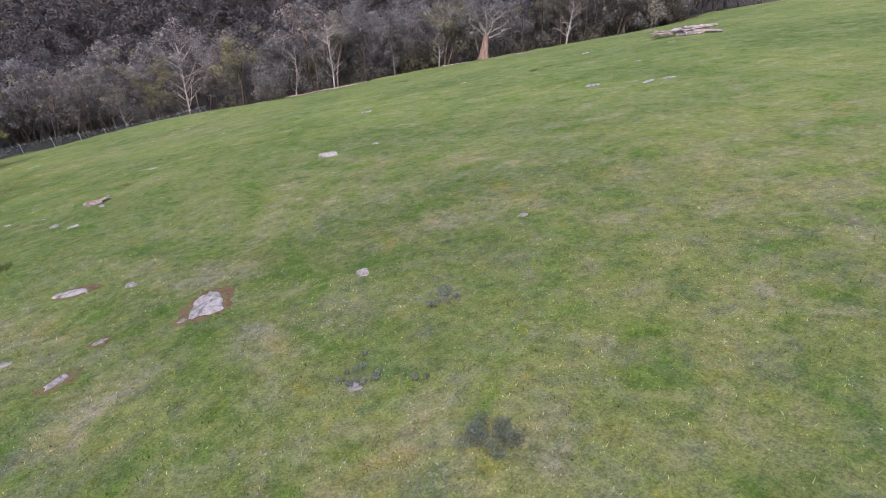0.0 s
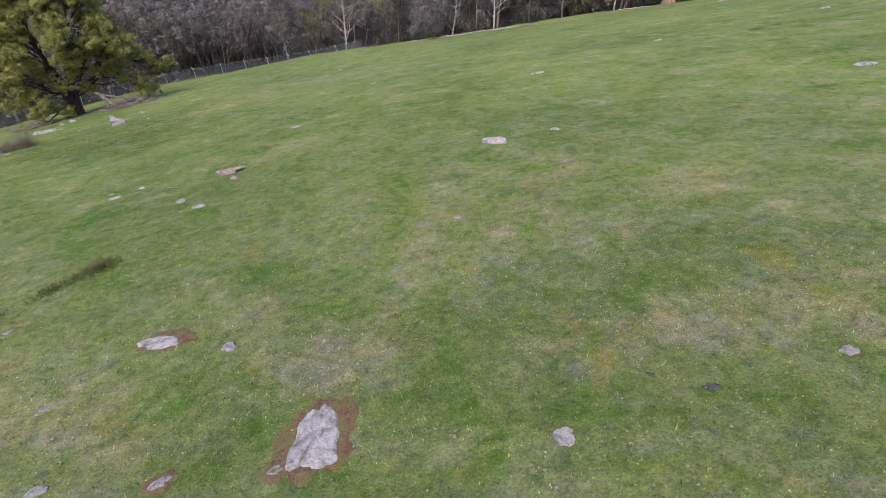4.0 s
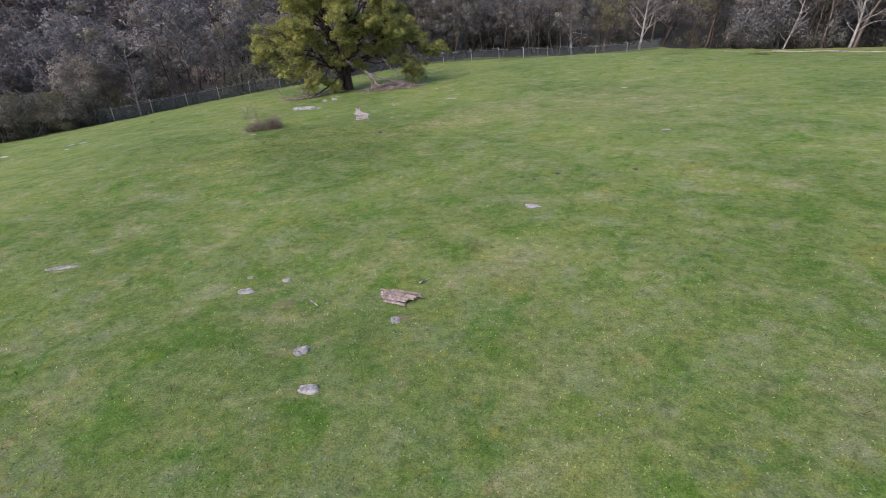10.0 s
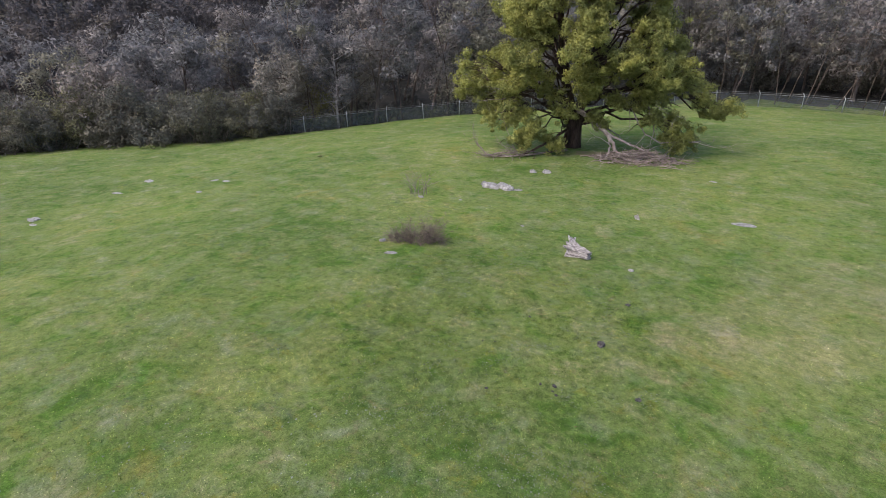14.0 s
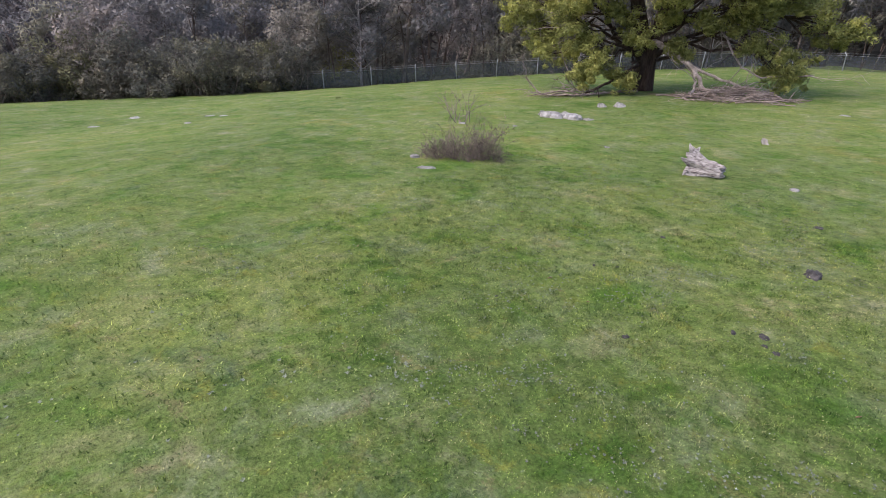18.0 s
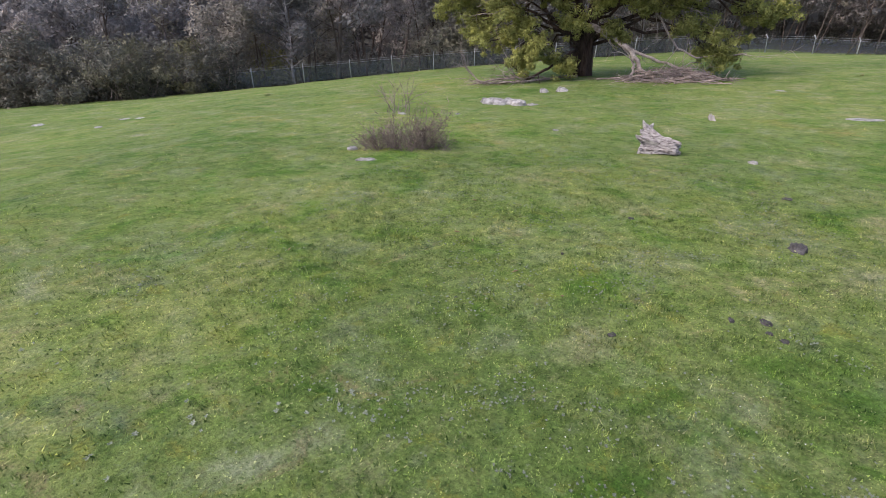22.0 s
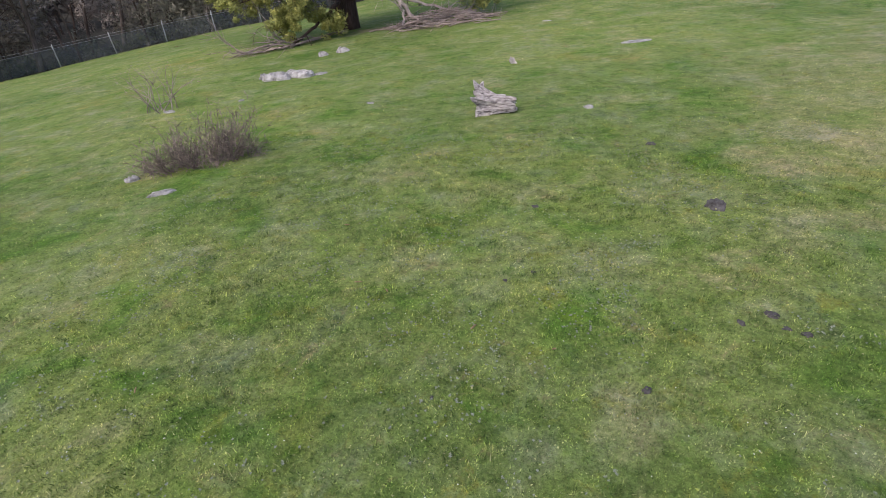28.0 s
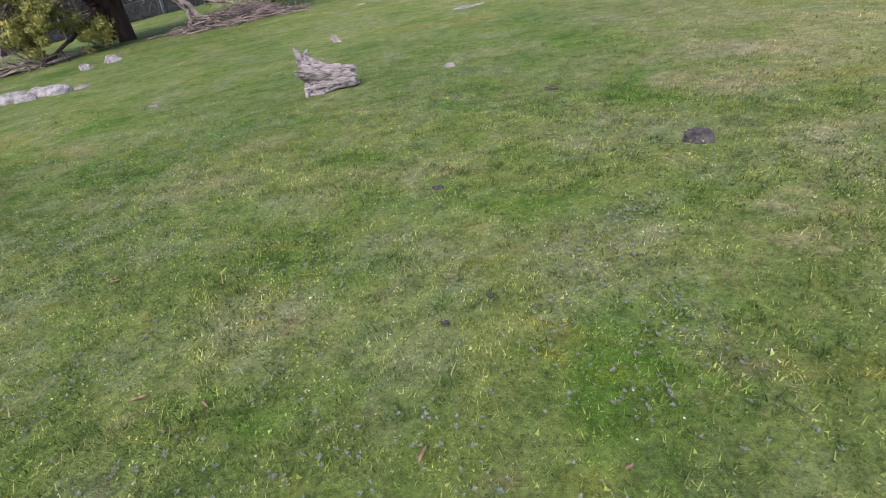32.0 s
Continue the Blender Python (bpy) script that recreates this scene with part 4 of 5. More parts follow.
STONES = [
    (-0.8, -0.1, 0.22, 0.18, 0.06, 0), (-3.10, 3.78, 0.85, 0.42, 0.08, -22), (-2.9, -0.95, 0.5, 0.26, 0.11, 40),
    (-3.94, 0.6, 0.30, 0.18, 0.06, 10), (-1.75, 3.1, 0.26, 0.30, 0.12, 30), (2.81, -0.8, 0.28, 0.26, 0.16, 0), (1.3, -4.55, 0.22, 0.18, 0.08, 0),
    (-6.6, 5.7, 0.24, 0.12, 0.06, 30), (-4.52, 12.87, 0.3, 0.3, 0.16, 0), (-3.76, 11.79, 0.42, 0.26, 0.10, 15),
    (-7.2, 14.94, 0.42, 0.3, 0.10, 10), (12.45, 24.5, 0.8, 0.45, 0.12, 5), (21.9, 13.4, 0.9, 0.6, 0.16, 0),
    (23.3, 10.75, 1.0, 0.5, 0.10, 20), (24.5, 10.5, 0.8, 0.5, 0.10, 0), (-22.2, 44.6, 0.95, 0.7, 0.28, 10), (-21.4, 44.8, 0.9, 0.6, 0.26, -15), (-22.8, 44.75, 0.5, 0.4, 0.2, 0), (-21.8, 45.1, 0.7, 0.5, 0.22, 40), (-20.8, 45.0, 0.5, 0.35, 0.12, 0),
    (-21.2, 48.8, 0.55, 0.4, 0.26, 0), (-22.0, 48.6, 0.45, 0.35, 0.22, 0), (-20.08, 34.6, 0.55, 0.24, 0.08, 30), (-21.25, 35.35, 0.32, 0.28, 0.16, 0),
    (-10.06, 46.3, 1.0, 0.5, 0.06, 10), (-39.9, 27.7, 0.9, 0.6, 0.18, 0),
]
for s in STONES:
    stone(*s)


def slab(x, y, lx, ly, narrow, turn, seed):
    """A flat outcrop with a tapering outline, a ragged rim and low relief, flush with the turf."""
    r = np.random.default_rng(seed)
    n = 56
    a = np.linspace(0, 2 * np.pi, n, endpoint=False)
    k = (np.abs(np.cos(a)) ** 5 + np.abs(np.sin(a)) ** 5) ** (-0.2)
    rim = 1 + 0.05 * np.sin(5 * a + 1) + 0.04 * np.sin(9 * a + 2) + r.normal(size=n) * 0.025
    rings = []
    for q, z in ((0.0, 0.055), (0.25, 0.058), (0.5, 0.060), (0.75, 0.052), (0.92, 0.045), (1.0, 0.02), (1.04, -0.05)):
        u, v = q * rim * k * np.cos(a), q * rim * k * np.sin(a)
        rings.append(np.stack([u * lx / 2 * (1 - narrow * v), v * ly / 2, z + np.array([0.022 * noise.noise(Vector((p * 3.1 + seed, w * 3.1, 0.7))) + 0.012 * noise.noise(Vector((p * 9, w * 9, seed))) for p, w in zip(u, v)])], -1))
    s = Shape()
    s.add(np.concatenate(rings), [(i * n + j, i * n + (j + 1) % n, (i + 1) * n + (j + 1) % n, (i + 1) * n + j) for i in range(6) for j in range(n)])
    ob = new_at("rock_outcrop", s.mesh("rock_outcrop", M_STONE, False), Matrix.Translation((x, y, gz(x, y))) @ tilt_at(x, y) @ pose(0, 0, 0, 0, 0, turn))
    tagged(ob, "flat pale grey outcrop ringed by bare red soil", "rock")


slab(-0.27, 0.32, 0.62, 1.12, 0.28, -10, 5)
pale_stone(6.05, 12.25, 0.95, 0.42, 0.2, -40)
pale_stone(-0.92, 21.4, 0.52, 0.36, 0.10, 0)
earth_patch(-0.26, 0.34, 0.60, 1.36, 74, 1)
earth_patch(-0.78, -0.08, 0.22, 1.3, 30, 12)
earth_patch(-2.95, 3.82, 0.38, 1.4, -12, 2)
earth_patch(-2.85, -0.9, 0.28, 1.5, 40, 3)
earth_patch(-6.58, 5.76, 0.13, 1.6, 30, 6)
earth_patch(-5.88, 14.51, 0.2, 1.6, 20, 7, M_SOIL)

# ---- dead wood, weeds and droppings in the paddock ----


def on_turf(x, y, turn=0, sink=0.0):
    return Matrix.Translation((x, y, gz(x, y) - sink)) @ tilt_at(x, y) @ pose(0, 0, 0, 0, 0, turn)


def ragged_log(shape, p0, p1, r0, r1, r, sides=14, rings=9, furrow=0.22):
    """A weathered log: furrowed along its length, broken ends."""
    p0, p1 = np.array(p0, float), np.array(p1, float)
    d = (p1 - p0) / np.linalg.norm(p1 - p0)
    a = np.cross(d, (0.1, 0.2, 1.0))
    a /= np.linalg.norm(a)
    b = np.cross(d, a)
    f = 1 + furrow * r.normal(size=sides)
    verts = []
    for i in range(rings):
        s = i / (rings - 1)
        rad = (r0 + (r1 - r0) * s) * (1 + 0.06 * r.normal())
        for j in range(sides):
            t = 2 * math.pi * j / sides
            slip = r.normal() * 0.12 * r0 if i in (0, rings - 1) else 0
            verts.append(p0 + d * (np.linalg.norm(p1 - p0) * s + slip) + (a * math.cos(t) + b * math.sin(t)) * rad * f[j] * (1 + 0.05 * r.normal()))
    faces = [(i * sides + j, i * sides + (j + 1) % sides, (i + 1) * sides + (j + 1) % sides, (i + 1) * sides + j) for i in range(rings - 1) for j in range(sides)]
    faces += [tuple(range(sides - 1, -1, -1)), tuple(range((rings - 1) * sides, rings * sides))]
    shape.add(verts, faces)


# uprooted stump lying on its side: a furrowed butt that flares into broken roots
r = np.random.default_rng(21)
stump = empty_thing("tree_stump", on_turf(-14.16, 38.72, -6), "weathered pale stump lying on its side with flared broken roots", "stump")
butt = Shape()
RINGS, SIDES = 15, 44
grain = r.normal(size=SIDES)
grain = grain - 0.5 * np.roll(grain, 1)
rings = []
for i in range(RINGS):
    f = i / (RINGS - 1)
    x = 0.46 - 0.86 * f
    th = np.linspace(0, 2 * np.pi, SIDES, endpoint=False)
    rad = 0.165 + 0.02 * math.sin(3 * f) + 0.17 * max(0, f - 0.35) ** 1.4 / 0.65 ** 1.4
    lobes = 1 + 0.34 * max(0, f - 0.3) * np.sin(5 * th + 0.9) + 0.22 * max(0, f - 0.3) * np.sin(3 * th + 2.0)
    rad = rad * lobes * (1 + 0.055 * grain * (1 + f) + 0.02 * r.normal(size=SIDES))
    slip = r.normal(size=SIDES) * 0.035 if i in (0, RINGS - 1) else 0
    rings.append(np.stack([np.full(SIDES, x) + slip, rad * np.cos(th) * 0.95, 0.17 + 0.10 * f ** 2 + rad * np.sin(th)], -1))
rings.append(np.tile((0.40, 0.0, 0.17), (1, 1)))
rings.append(np.tile((-0.30, 0.0, 0.27), (1, 1)))
last = RINGS * SIDES
butt.add(np.concatenate(rings), [(i * SIDES + j, i * SIDES + (j + 1) % SIDES, (i + 1) * SIDES + (j + 1) % SIDES, (i + 1) * SIDES + j) for i in range(RINGS - 1) for j in range(SIDES)]
         + [((j + 1) % SIDES, j, last) for j in range(SIDES)] + [((RINGS - 1) * SIDES + j, (RINGS - 1) * SIDES + (j + 1) % SIDES, last + 1) for j in range(SIDES)])
part("butt", butt.mesh("butt", M_WEATHERED, False), stump)
for k in range(11):
    a = k * 2 * math.pi / 11 + r.normal() * 0.12
    out = np.array([-0.38 + r.normal() * 0.15, 0.8 * math.cos(a), 1.1 * math.sin(a)])
    ln = r.uniform(0.12, 0.26) * (1.5 if abs(a - math.pi / 2) < 0.5 else 1.0)
    q = Shape()
    q.tube(wander((-0.33, 0.24 * math.cos(a), 0.27 + 0.24 * math.sin(a)), out, ln, 4, r, 0.35), r.uniform(0.045, 0.075) * np.array([1.2, 1.0, 0.85, 0.6, 0.2]), 7)
    part("root", q.mesh("root", M_WEATHERED, False), stump)
for k in range(7):
    q = Shape()
    y, z = r.normal() * 0.08, 0.25 + r.uniform(0, 0.12)
    q.tube(wander((0.25 + r.normal() * 0.1, y, z + 0.04), (-1, r.normal() * 0.1, 0.12), r.uniform(0.3, 0.55), 5, r, 0.12), 0.022 * np.array([0.4, 1, 1, 0.9, 0.7, 0.2]), 5)
    part("splinter", q.mesh("splinter", M_WEATHERED, False), stump)

# small splintered stub
q = Shape()
for k in range(5):
    q.tube(wander((r.normal() * 0.05, r.normal() * 0.05, -0.08), (-0.35 + r.normal() * 0.2, r.normal() * 0.2, 1), 0.2 + 0.12 * r.uniform(), 4, r, 0.15), [0.06, 0.055, 0.045, 0.035, 0.012], 6)
tagged(new_at("wood_stub", q.mesh("wood_stub", M_DEADTREE, False), on_turf(-14.0, 44.3)), "small pale splintered stub of wood", "stump")

# bundle of split grey timber
wood_pile = empty_thing("split_log", on_turf(-3.22, 15.1, -16), "split grey log with furrowed weathered grain", "log")
for k in range(11):
    q = Shape()
    ln, yo, zo = r.uniform(0.55, 1.0), -0.20 + 0.04 * k + r.normal() * 0.02, 0.03 + 0.09 * math.sin(math.pi * (k + 0.5) / 11) * r.uniform(0.5, 1.0)
    rad = r.uniform(0.025, 0.05)
    ragged_log(q, (-ln / 2 + r.normal() * 0.08, yo, zo), (ln / 2 + r.normal() * 0.08, yo + r.normal() * 0.03, zo + r.normal() * 0.015), rad, rad * 0.6, r, 8, 7, 0.3)
    part("splinter", q.mesh("splinter", M_WEATHERED if k % 3 == 1 else M_STICK, False), wood_pile)
for x, y, ln, rad, turn, lift in ((-5.1, 14.6, 0.42, 0.022, -35, 0.02), (-2.85, 15.95, 0.34, 0.02, 70, 0.05)):
    q = Shape()
    q.tube(wander((-ln / 2, 0, lift), (1, 0, 0.02), ln, 6, r, 0.12), rad * np.array([0.7, 1, 1, 0.9, 0.8, 0.6, 0.3]), 6)
    tagged(new_at("stick", q.mesh("stick", M_WEATHERED), on_turf(x, y, turn)), "short pale weathered stick lying on the grass", "stick")
stone(-2.95, 14.22, 0.26, 0.22, 0.14, 0, "small dark stone in a scrape of soil")
earth_patch(-2.85, 14.32, 0.16, 1.3, 20, 8, M_SOIL)

MORE_STONES = [
    (-42.2, 32.7, 1.2, 0.4, 0.05, 10), (-43.3, 35.2, 0.8, 0.5, 0.16, 0), (-37.7, 37.6, 0.8, 0.3, 0.06, 0), (-38.8, 37.4, 0.5, 0.4, 0.10, 30), (-36.7, 35.3, 0.5, 0.3, 0.08, 0),
    (-38.6, 27.4, 0.7, 0.3, 0.06, 0), (-24.2, 41.0, 0.35, 0.25, 0.1, 0), (-17.6, 40.3, 0.2, 0.14, 0.07, 0), (-12.1, 38.7, 0.2, 0.16, 0.1, 0), (-22.2, 41.8, 0.2, 0.16, 0.06, 0),
    (-14.0, 15.55, 0.85, 0.26, 0.08, 25), (-7.56, 15.7, 0.22, 0.14, 0.06, 0), (-6.47, 15.65, 0.22, 0.2, 0.08, 0), (4.1, 33.1, 0.45, 0.25, 0.1, 0), (7.1, -0.6, 0.25, 0.2, 0.1, 0),
    (8.4, 12.6, 0.3, 0.24, 0.1, 10), (3.3, 6.6, 0.2, 0.16, 0.06, 0), (-6.3, 0.9, 0.3, 0.2, 0.05, 0), (-2.3, 0.2, 0.3, 0.2, 0.05, 20), (-4.6, 2.5, 0.18, 0.12, 0.05, 0), (30.0, 18.0, 0.5, 0.4, 0.1, 0), (36.0, 30.0, 0.7, 0.5, 0.12, 0), (22.5, 29.0, 0.5, 0.3, 0.08, 0), (40.0, 24.0, 0.7, 0.4, 0.1, 0), (2.6, 48.0, 0.4, 0.3, 0.06, 0), (-13.0, 52.5, 0.4, 0.2, 0.06, 0),
]
for m in MORE_STONES:
    stone(*m)
earth_patch(-2.3, 0.2, 0.2, 1.3, 20, 4)

# droppings: dark flattened pats
for x, y, w, h in ((-10.86, 33.4, 0.26, 0.15), (-13.19, 31.74, 0.06, 0.025), (-13.5, 31.58, 0.055, 0.03), (-14.02, 29.72, 0.04, 0.02), (-10.89, 30.8, 0.07, 0.03), (-10.95, 31.0, 0.12, 0.05), (-11.25, 30.85, 0.08, 0.04), (-10.75, 30.72, 0.09, 0.04), (-12.22, 29.95, 0.09, 0.04), (-11.2, 36.2, 0.2, 0.05), (-9.2, 31.8, 0.16, 0.04), (-13.2, 33.6, 0.1, 0.03), (5.0, -0.6, 0.2, 0.04), (4.4, -0.1, 0.12, 0.03), (-1.2, 24.5, 0.22, 0.05), (2.4, 26.0, 0.2, 0.05), (-0.4, 25.2, 0.2, 0.05), (-1.7, 24.9, 0.18, 0.04)):
    me = boulder(int(abs(x * 91 + y * 37)), w, w * 0.75, h, 0.3)
    me.materials.clear()
    me.materials.append(M_DUNG)
    tagged(new_at("dung_pat", me, on_turf(x, y, x * 70)), "dark dried dung pat on short grass", "dung", "dung pats")

# strips of pale bark
M_BARKSTRIP = mat_mottled("tan_bark", [(0.35, (0.13, 0.085, 0.05)), (0.65, (0.27, 0.19, 0.115))], 30.0, bump_d=0.003)
for x, y, ln, turn in ((-15.25, 31.55, 0.11, 5), (-14.85, 31.38, 0.06, -40), (-13.77, 30.7, 0.09, 70), (-12.97, 30.4, 0.04, 10), (-15.9, 33.1, 0.09, 20), (-9.9, 30.0, 0.06, 60), (-16.9, 29.6, 0.08, 110)):
    q = Shape()
    q.tube(wander((-ln / 2, 0, 0.03), (1, 0, 0.05), ln, 4, r, 0.25), [0.004, 0.009, 0.010, 0.008, 0.003], 5)
    tagged(new_at("bark_strip", q.mesh("bark_strip", M_BARKSTRIP), on_turf(x, y, turn)), "curled strip of pale fallen bark", "bark", "fallen bark strips")


def blade_fan(n, spread, height, width, r, lean=0.6, base=0.3, corners=3):
    """Thin upright blades fanning from a tuft: one triangle each."""
    p = np.stack([r.normal(size=n) * base, r.normal(size=n) * base * 0.8, np.full(n, -0.03)], -1)
    d = np.stack([p[:, 0] / (base + 1e-6) * lean * 0.5 + r.normal(size=n) * lean * 0.5, p[:, 1] / (base + 1e-6) * lean * 0.5 + r.normal(size=n) * lean * 0.5, np.ones(n)], -1)
    d /= np.linalg.norm(d, axis=1)[:, None]
    h = height * r.uniform(0.45, 1.1, n)[:, None]
    s = np.cross(d, r.normal(size=(n, 3)))
    s *= width / (np.linalg.norm(s, axis=1)[:, None] + 1e-9)
    return np.stack([p - s, p + s, p + d * h], 1)


M_BUSH = mat_mottled("dry_stems", [(0.35, (0.070, 0.052, 0.046)), (0.65, (0.24, 0.188, 0.165))], 5.0, bump_d=0.01)
# dry twiggy bush and a sparse dead shrub behind it
bush = empty_thing("dry_bush", on_turf(-20.1, 36.1, 30), "low dry twiggy bush with purplish brown stems", "bush")
cl, q = [], Shape()
for bx, by, top, n in ((-1.05, 0.1, 0.42, 9), (-0.75, -0.15, 0.62, 20), (-0.45, 0.15, 0.78, 24), (-0.15, -0.1, 0.62, 18), (0.30, 0.1, 0.95, 30), (0.60, -0.1, 1.05, 32), (0.95, 0.1, 0.66, 14), (0.15, -0.4, 0.40, 10), (1.2, -0.1, 0.4, 6)):
    for _ in range(int(n * 1.25)):
        lean = r.normal(size=2) * 0.46
        ln = top * r.uniform(0.4, 1.3)
        stem = wander((bx * 0.85 + r.normal() * 0.09, by + r.normal() * 0.09, -0.05), (lean[0] + bx * 0.35, lean[1] + by * 0.4, 1), ln, 5, r, 0.30)
        w = r.uniform(0.005, 0.010)
        q.tube(stem, w * np.array([1.4, 1.2, 1.0, 0.8, 0.6, 0.3]), 3, cap=False)
        for j in (2, 3, 4, 5):
            for _ in range(2):
                way = stem[j] - stem[j - 1]
                way = way / np.linalg.norm(way) + r.normal(size=3) * 0.65
                q.tube(wander(stem[j], way, r.uniform(0.10, 0.26), 2, r, 0.4), [w * 0.7, w * 0.5, w * 0.2], 3, cap=False)
        cl.append(stem[2:])
cl = np.concatenate(cl)
d = r.normal(size=(len(cl) * 2, 3))
p = np.repeat(cl, 2, 0) + d * 0.06
side = np.cross(d, r.normal(size=d.shape))
side *= 0.010 / (np.linalg.norm(side, axis=1)[:, None] + 1e-9)
tagged(part("twig_tangle", quads_mesh("twig_tangle", np.stack([p - side, p + side, p + d * 0.05 + (0, 0, 0.04)], 1), M_TWIG, 3), bush), kind="stuff")
tagged(part("stem_tangle", q.mesh("stem_tangle", M_BUSH), bush), kind="stuff")
shrub = empty_thing("dead_shrub", on_turf(-24.6, 41.3, 0), "sparse leafless grey shrub", "shrub")
q, tips = Shape(), []
for k in range(12):
    grow_limbs(q, (r.normal() * 0.25, r.normal() * 0.2, -0.05), (r.normal() * 0.55, r.normal() * 0.55, 1), 1.0, 0.018, 1, r, tips, 4, 0.35, 0.03, 3)
tagged(part("stem_tangle", q.mesh("stem_tangle", M_STICK), shrub), kind="stuff")
tagged(part("twig_tangle", quads_mesh("twig_tangle", leaf_cards(np.array(tips), np.full(len(tips), 0.22), 8, 0.028, r), M_TWIG, 3), shrub), kind="stuff")


def tussock(x, y, w, h, n):
    ob = empty_thing("grass_tussock", on_turf(x, y, x * 50), "rank green tussock with dry brown seed stalks", "tussock", "rank tussocks")
    tagged(part("blade_tuft", quads_mesh("blade_tuft", blade_fan(int(n * 1.0), w, h * 0.6, 0.013, r, 1.3, w * 1.5), M_RANK, 3), ob), kind="stuff")
    tagged(part("seed_tuft", quads_mesh("seed_tuft", blade_fan(int(n * 0.13), w * 0.7, h * 1.15, 0.008, r, 0.6, w * 0.5), M_SEDGE, 3), ob), kind="stuff")


M_RANK = mat_leaf("rank_grass", (0.070, 0.108, 0.030), (0.165, 0.195, 0.064), 0.7)
for x, y, w, h, n in ((-5.52, 8.3, 0.15, 0.40, 420), (-5.75, 8.1, 0.20, 0.24, 420), (-5.98, 7.85, 0.15, 0.20, 280), (-6.40, 7.45, 0.17, 0.26, 380), (-7.3, 6.7, 0.18, 0.2, 320), (-8.5, 7.1, 0.24, 0.30, 480), (-8.9, 7.0, 0.2, 0.2, 300), (-8.0, 5.0, 0.2, 0.15, 260), (-6.74, 3.6, 0.2, 0.12, 240), (-7.4, 4.2, 0.2, 0.12, 240), (-2.2, 18.3, 0.3, 0.16, 380),
                      (-2.0, 17.9, 0.2, 0.15, 300), (-1.6, 18.1, 0.14, 0.12, 180), (27.2, 26.0, 0.3, 0.25, 320), (29.1, 26.6, 0.26, 0.22, 260), (8.4, 72.4, 0.6, 0.3, 400), (-10.4, 80.0, 0.6, 0.3, 400), (-4.6, 51.5, 0.45, 0.14, 300),
                      (1.8, 51.0, 0.5, 0.12, 300), (16.5, 71.5, 0.45, 0.5, 400), (15.2, 3.6, 0.2, 0.1, 160)):
    tussock(x, y, w, h, n)
tr = np.random.default_rng(77)
for k in range(7):
    f = k / 6
    tussock(-5.6 - 1.9 * f + tr.normal() * 0.22, 8.1 - 1.6 * f + tr.normal() * 0.22, tr.uniform(0.10, 0.2), tr.uniform(0.08, 0.16), 120)
for k in range(46):
    x, y = tr.uniform(-42, 26), tr.uniform(44, 80)
    if beyond(np.array([x]), np.array([y]))[0][0] == 0 and math.hypot(x - TX, y - TY) > 3:
        tussock(x, y, tr.uniform(0.08, 0.22), tr.uniform(0.10, 0.24), 110)
# low grey-green weeds
M_WEED = mat_leaf("weed_leaves", (0.085, 0.105, 0.075), (0.190, 0.215, 0.170), 0.7)
for x, y, w, h, n in ((2.25, -6.65, 0.2, 0.2, 900), (3.6, -3.1, 0.16, 0.12, 400), (1.6, -4.5, 0.3, 0.09, 500)):
    f = leaf_cards(np.stack([r.normal(size=14) * w, r.normal(size=14) * w, np.abs(r.normal(size=14)) * h * 0.5 + 0.03], -1), np.full(14, h * 0.6), n // 4, 0.018, r)
    ob = empty_thing("weed_clump", on_turf(x, y), "low clump of blue-grey weeds with russet stalks", "weed")
    part("leaves", quads_mesh("leaves", f, M_WEED, 3), ob)
    tagged(part("stalks", quads_mesh("stalks", blade_fan(90, w, h * 1.2, 0.006, r, 0.7, w), M_TWIG, 3), ob), kind="stuff")

# ---- under the big tree: fallen limb, brushwood, trampled litter ----


def by_tree(right, front, up):
    """A place beside the big tree, set by view: metres to the camera's right, towards it and above the ground there."""
    x, y = TX + 0.93 * right + 0.36 * front, TY + 0.36 * right - 0.93 * front
    return (x, y, gz(x, y) + up)


def dead_limb(name, label, seed, runs, twigs, material=None):
    """Main runs through given places, each with forking side branches."""
    rr = np.random.default_rng(seed)
    q = Shape()
    for places, thick in runs:
        pts = np.array([by_tree(*p) for p in places])
        s = np.linspace(0, len(pts) - 1, 4 * (len(pts) - 1) + 1)
        pts = np.stack([np.interp(s, np.arange(len(pts)), pts[:, c]) for c in range(3)], -1)
        pts[1:] += rr.normal(size=pts[1:].shape) * thick * 0.35
        q.tube(pts, np.linspace(thick, thick * 0.4, len(pts)), 8)
        for _ in range(twigs):
            i = int(rr.integers(3, len(pts)))
            d = pts[i] - pts[i - 1]
            d = d / np.linalg.norm(d) + rr.normal(size=3) * (0.7, 0.7, 0.45)
            grow_limbs(q, pts[i], d, rr.uniform(0.9, 1.9), thick * 0.4, 2, rr, [], 5, 0.45, -0.02, 2, (0.5, 0.75), 4)
    v = np.concatenate(q.v)
    low = ground(v[:, 0], v[:, 1]) + 0.015
    v[:, 2] = np.where(v[:, 2] < low, low + np.abs(v[:, 2] - low) * 0.12, v[:, 2])
    q.v = [v]
    return tagged(new(name, q.mesh(name, material or M_LIMB)), label, "branch")


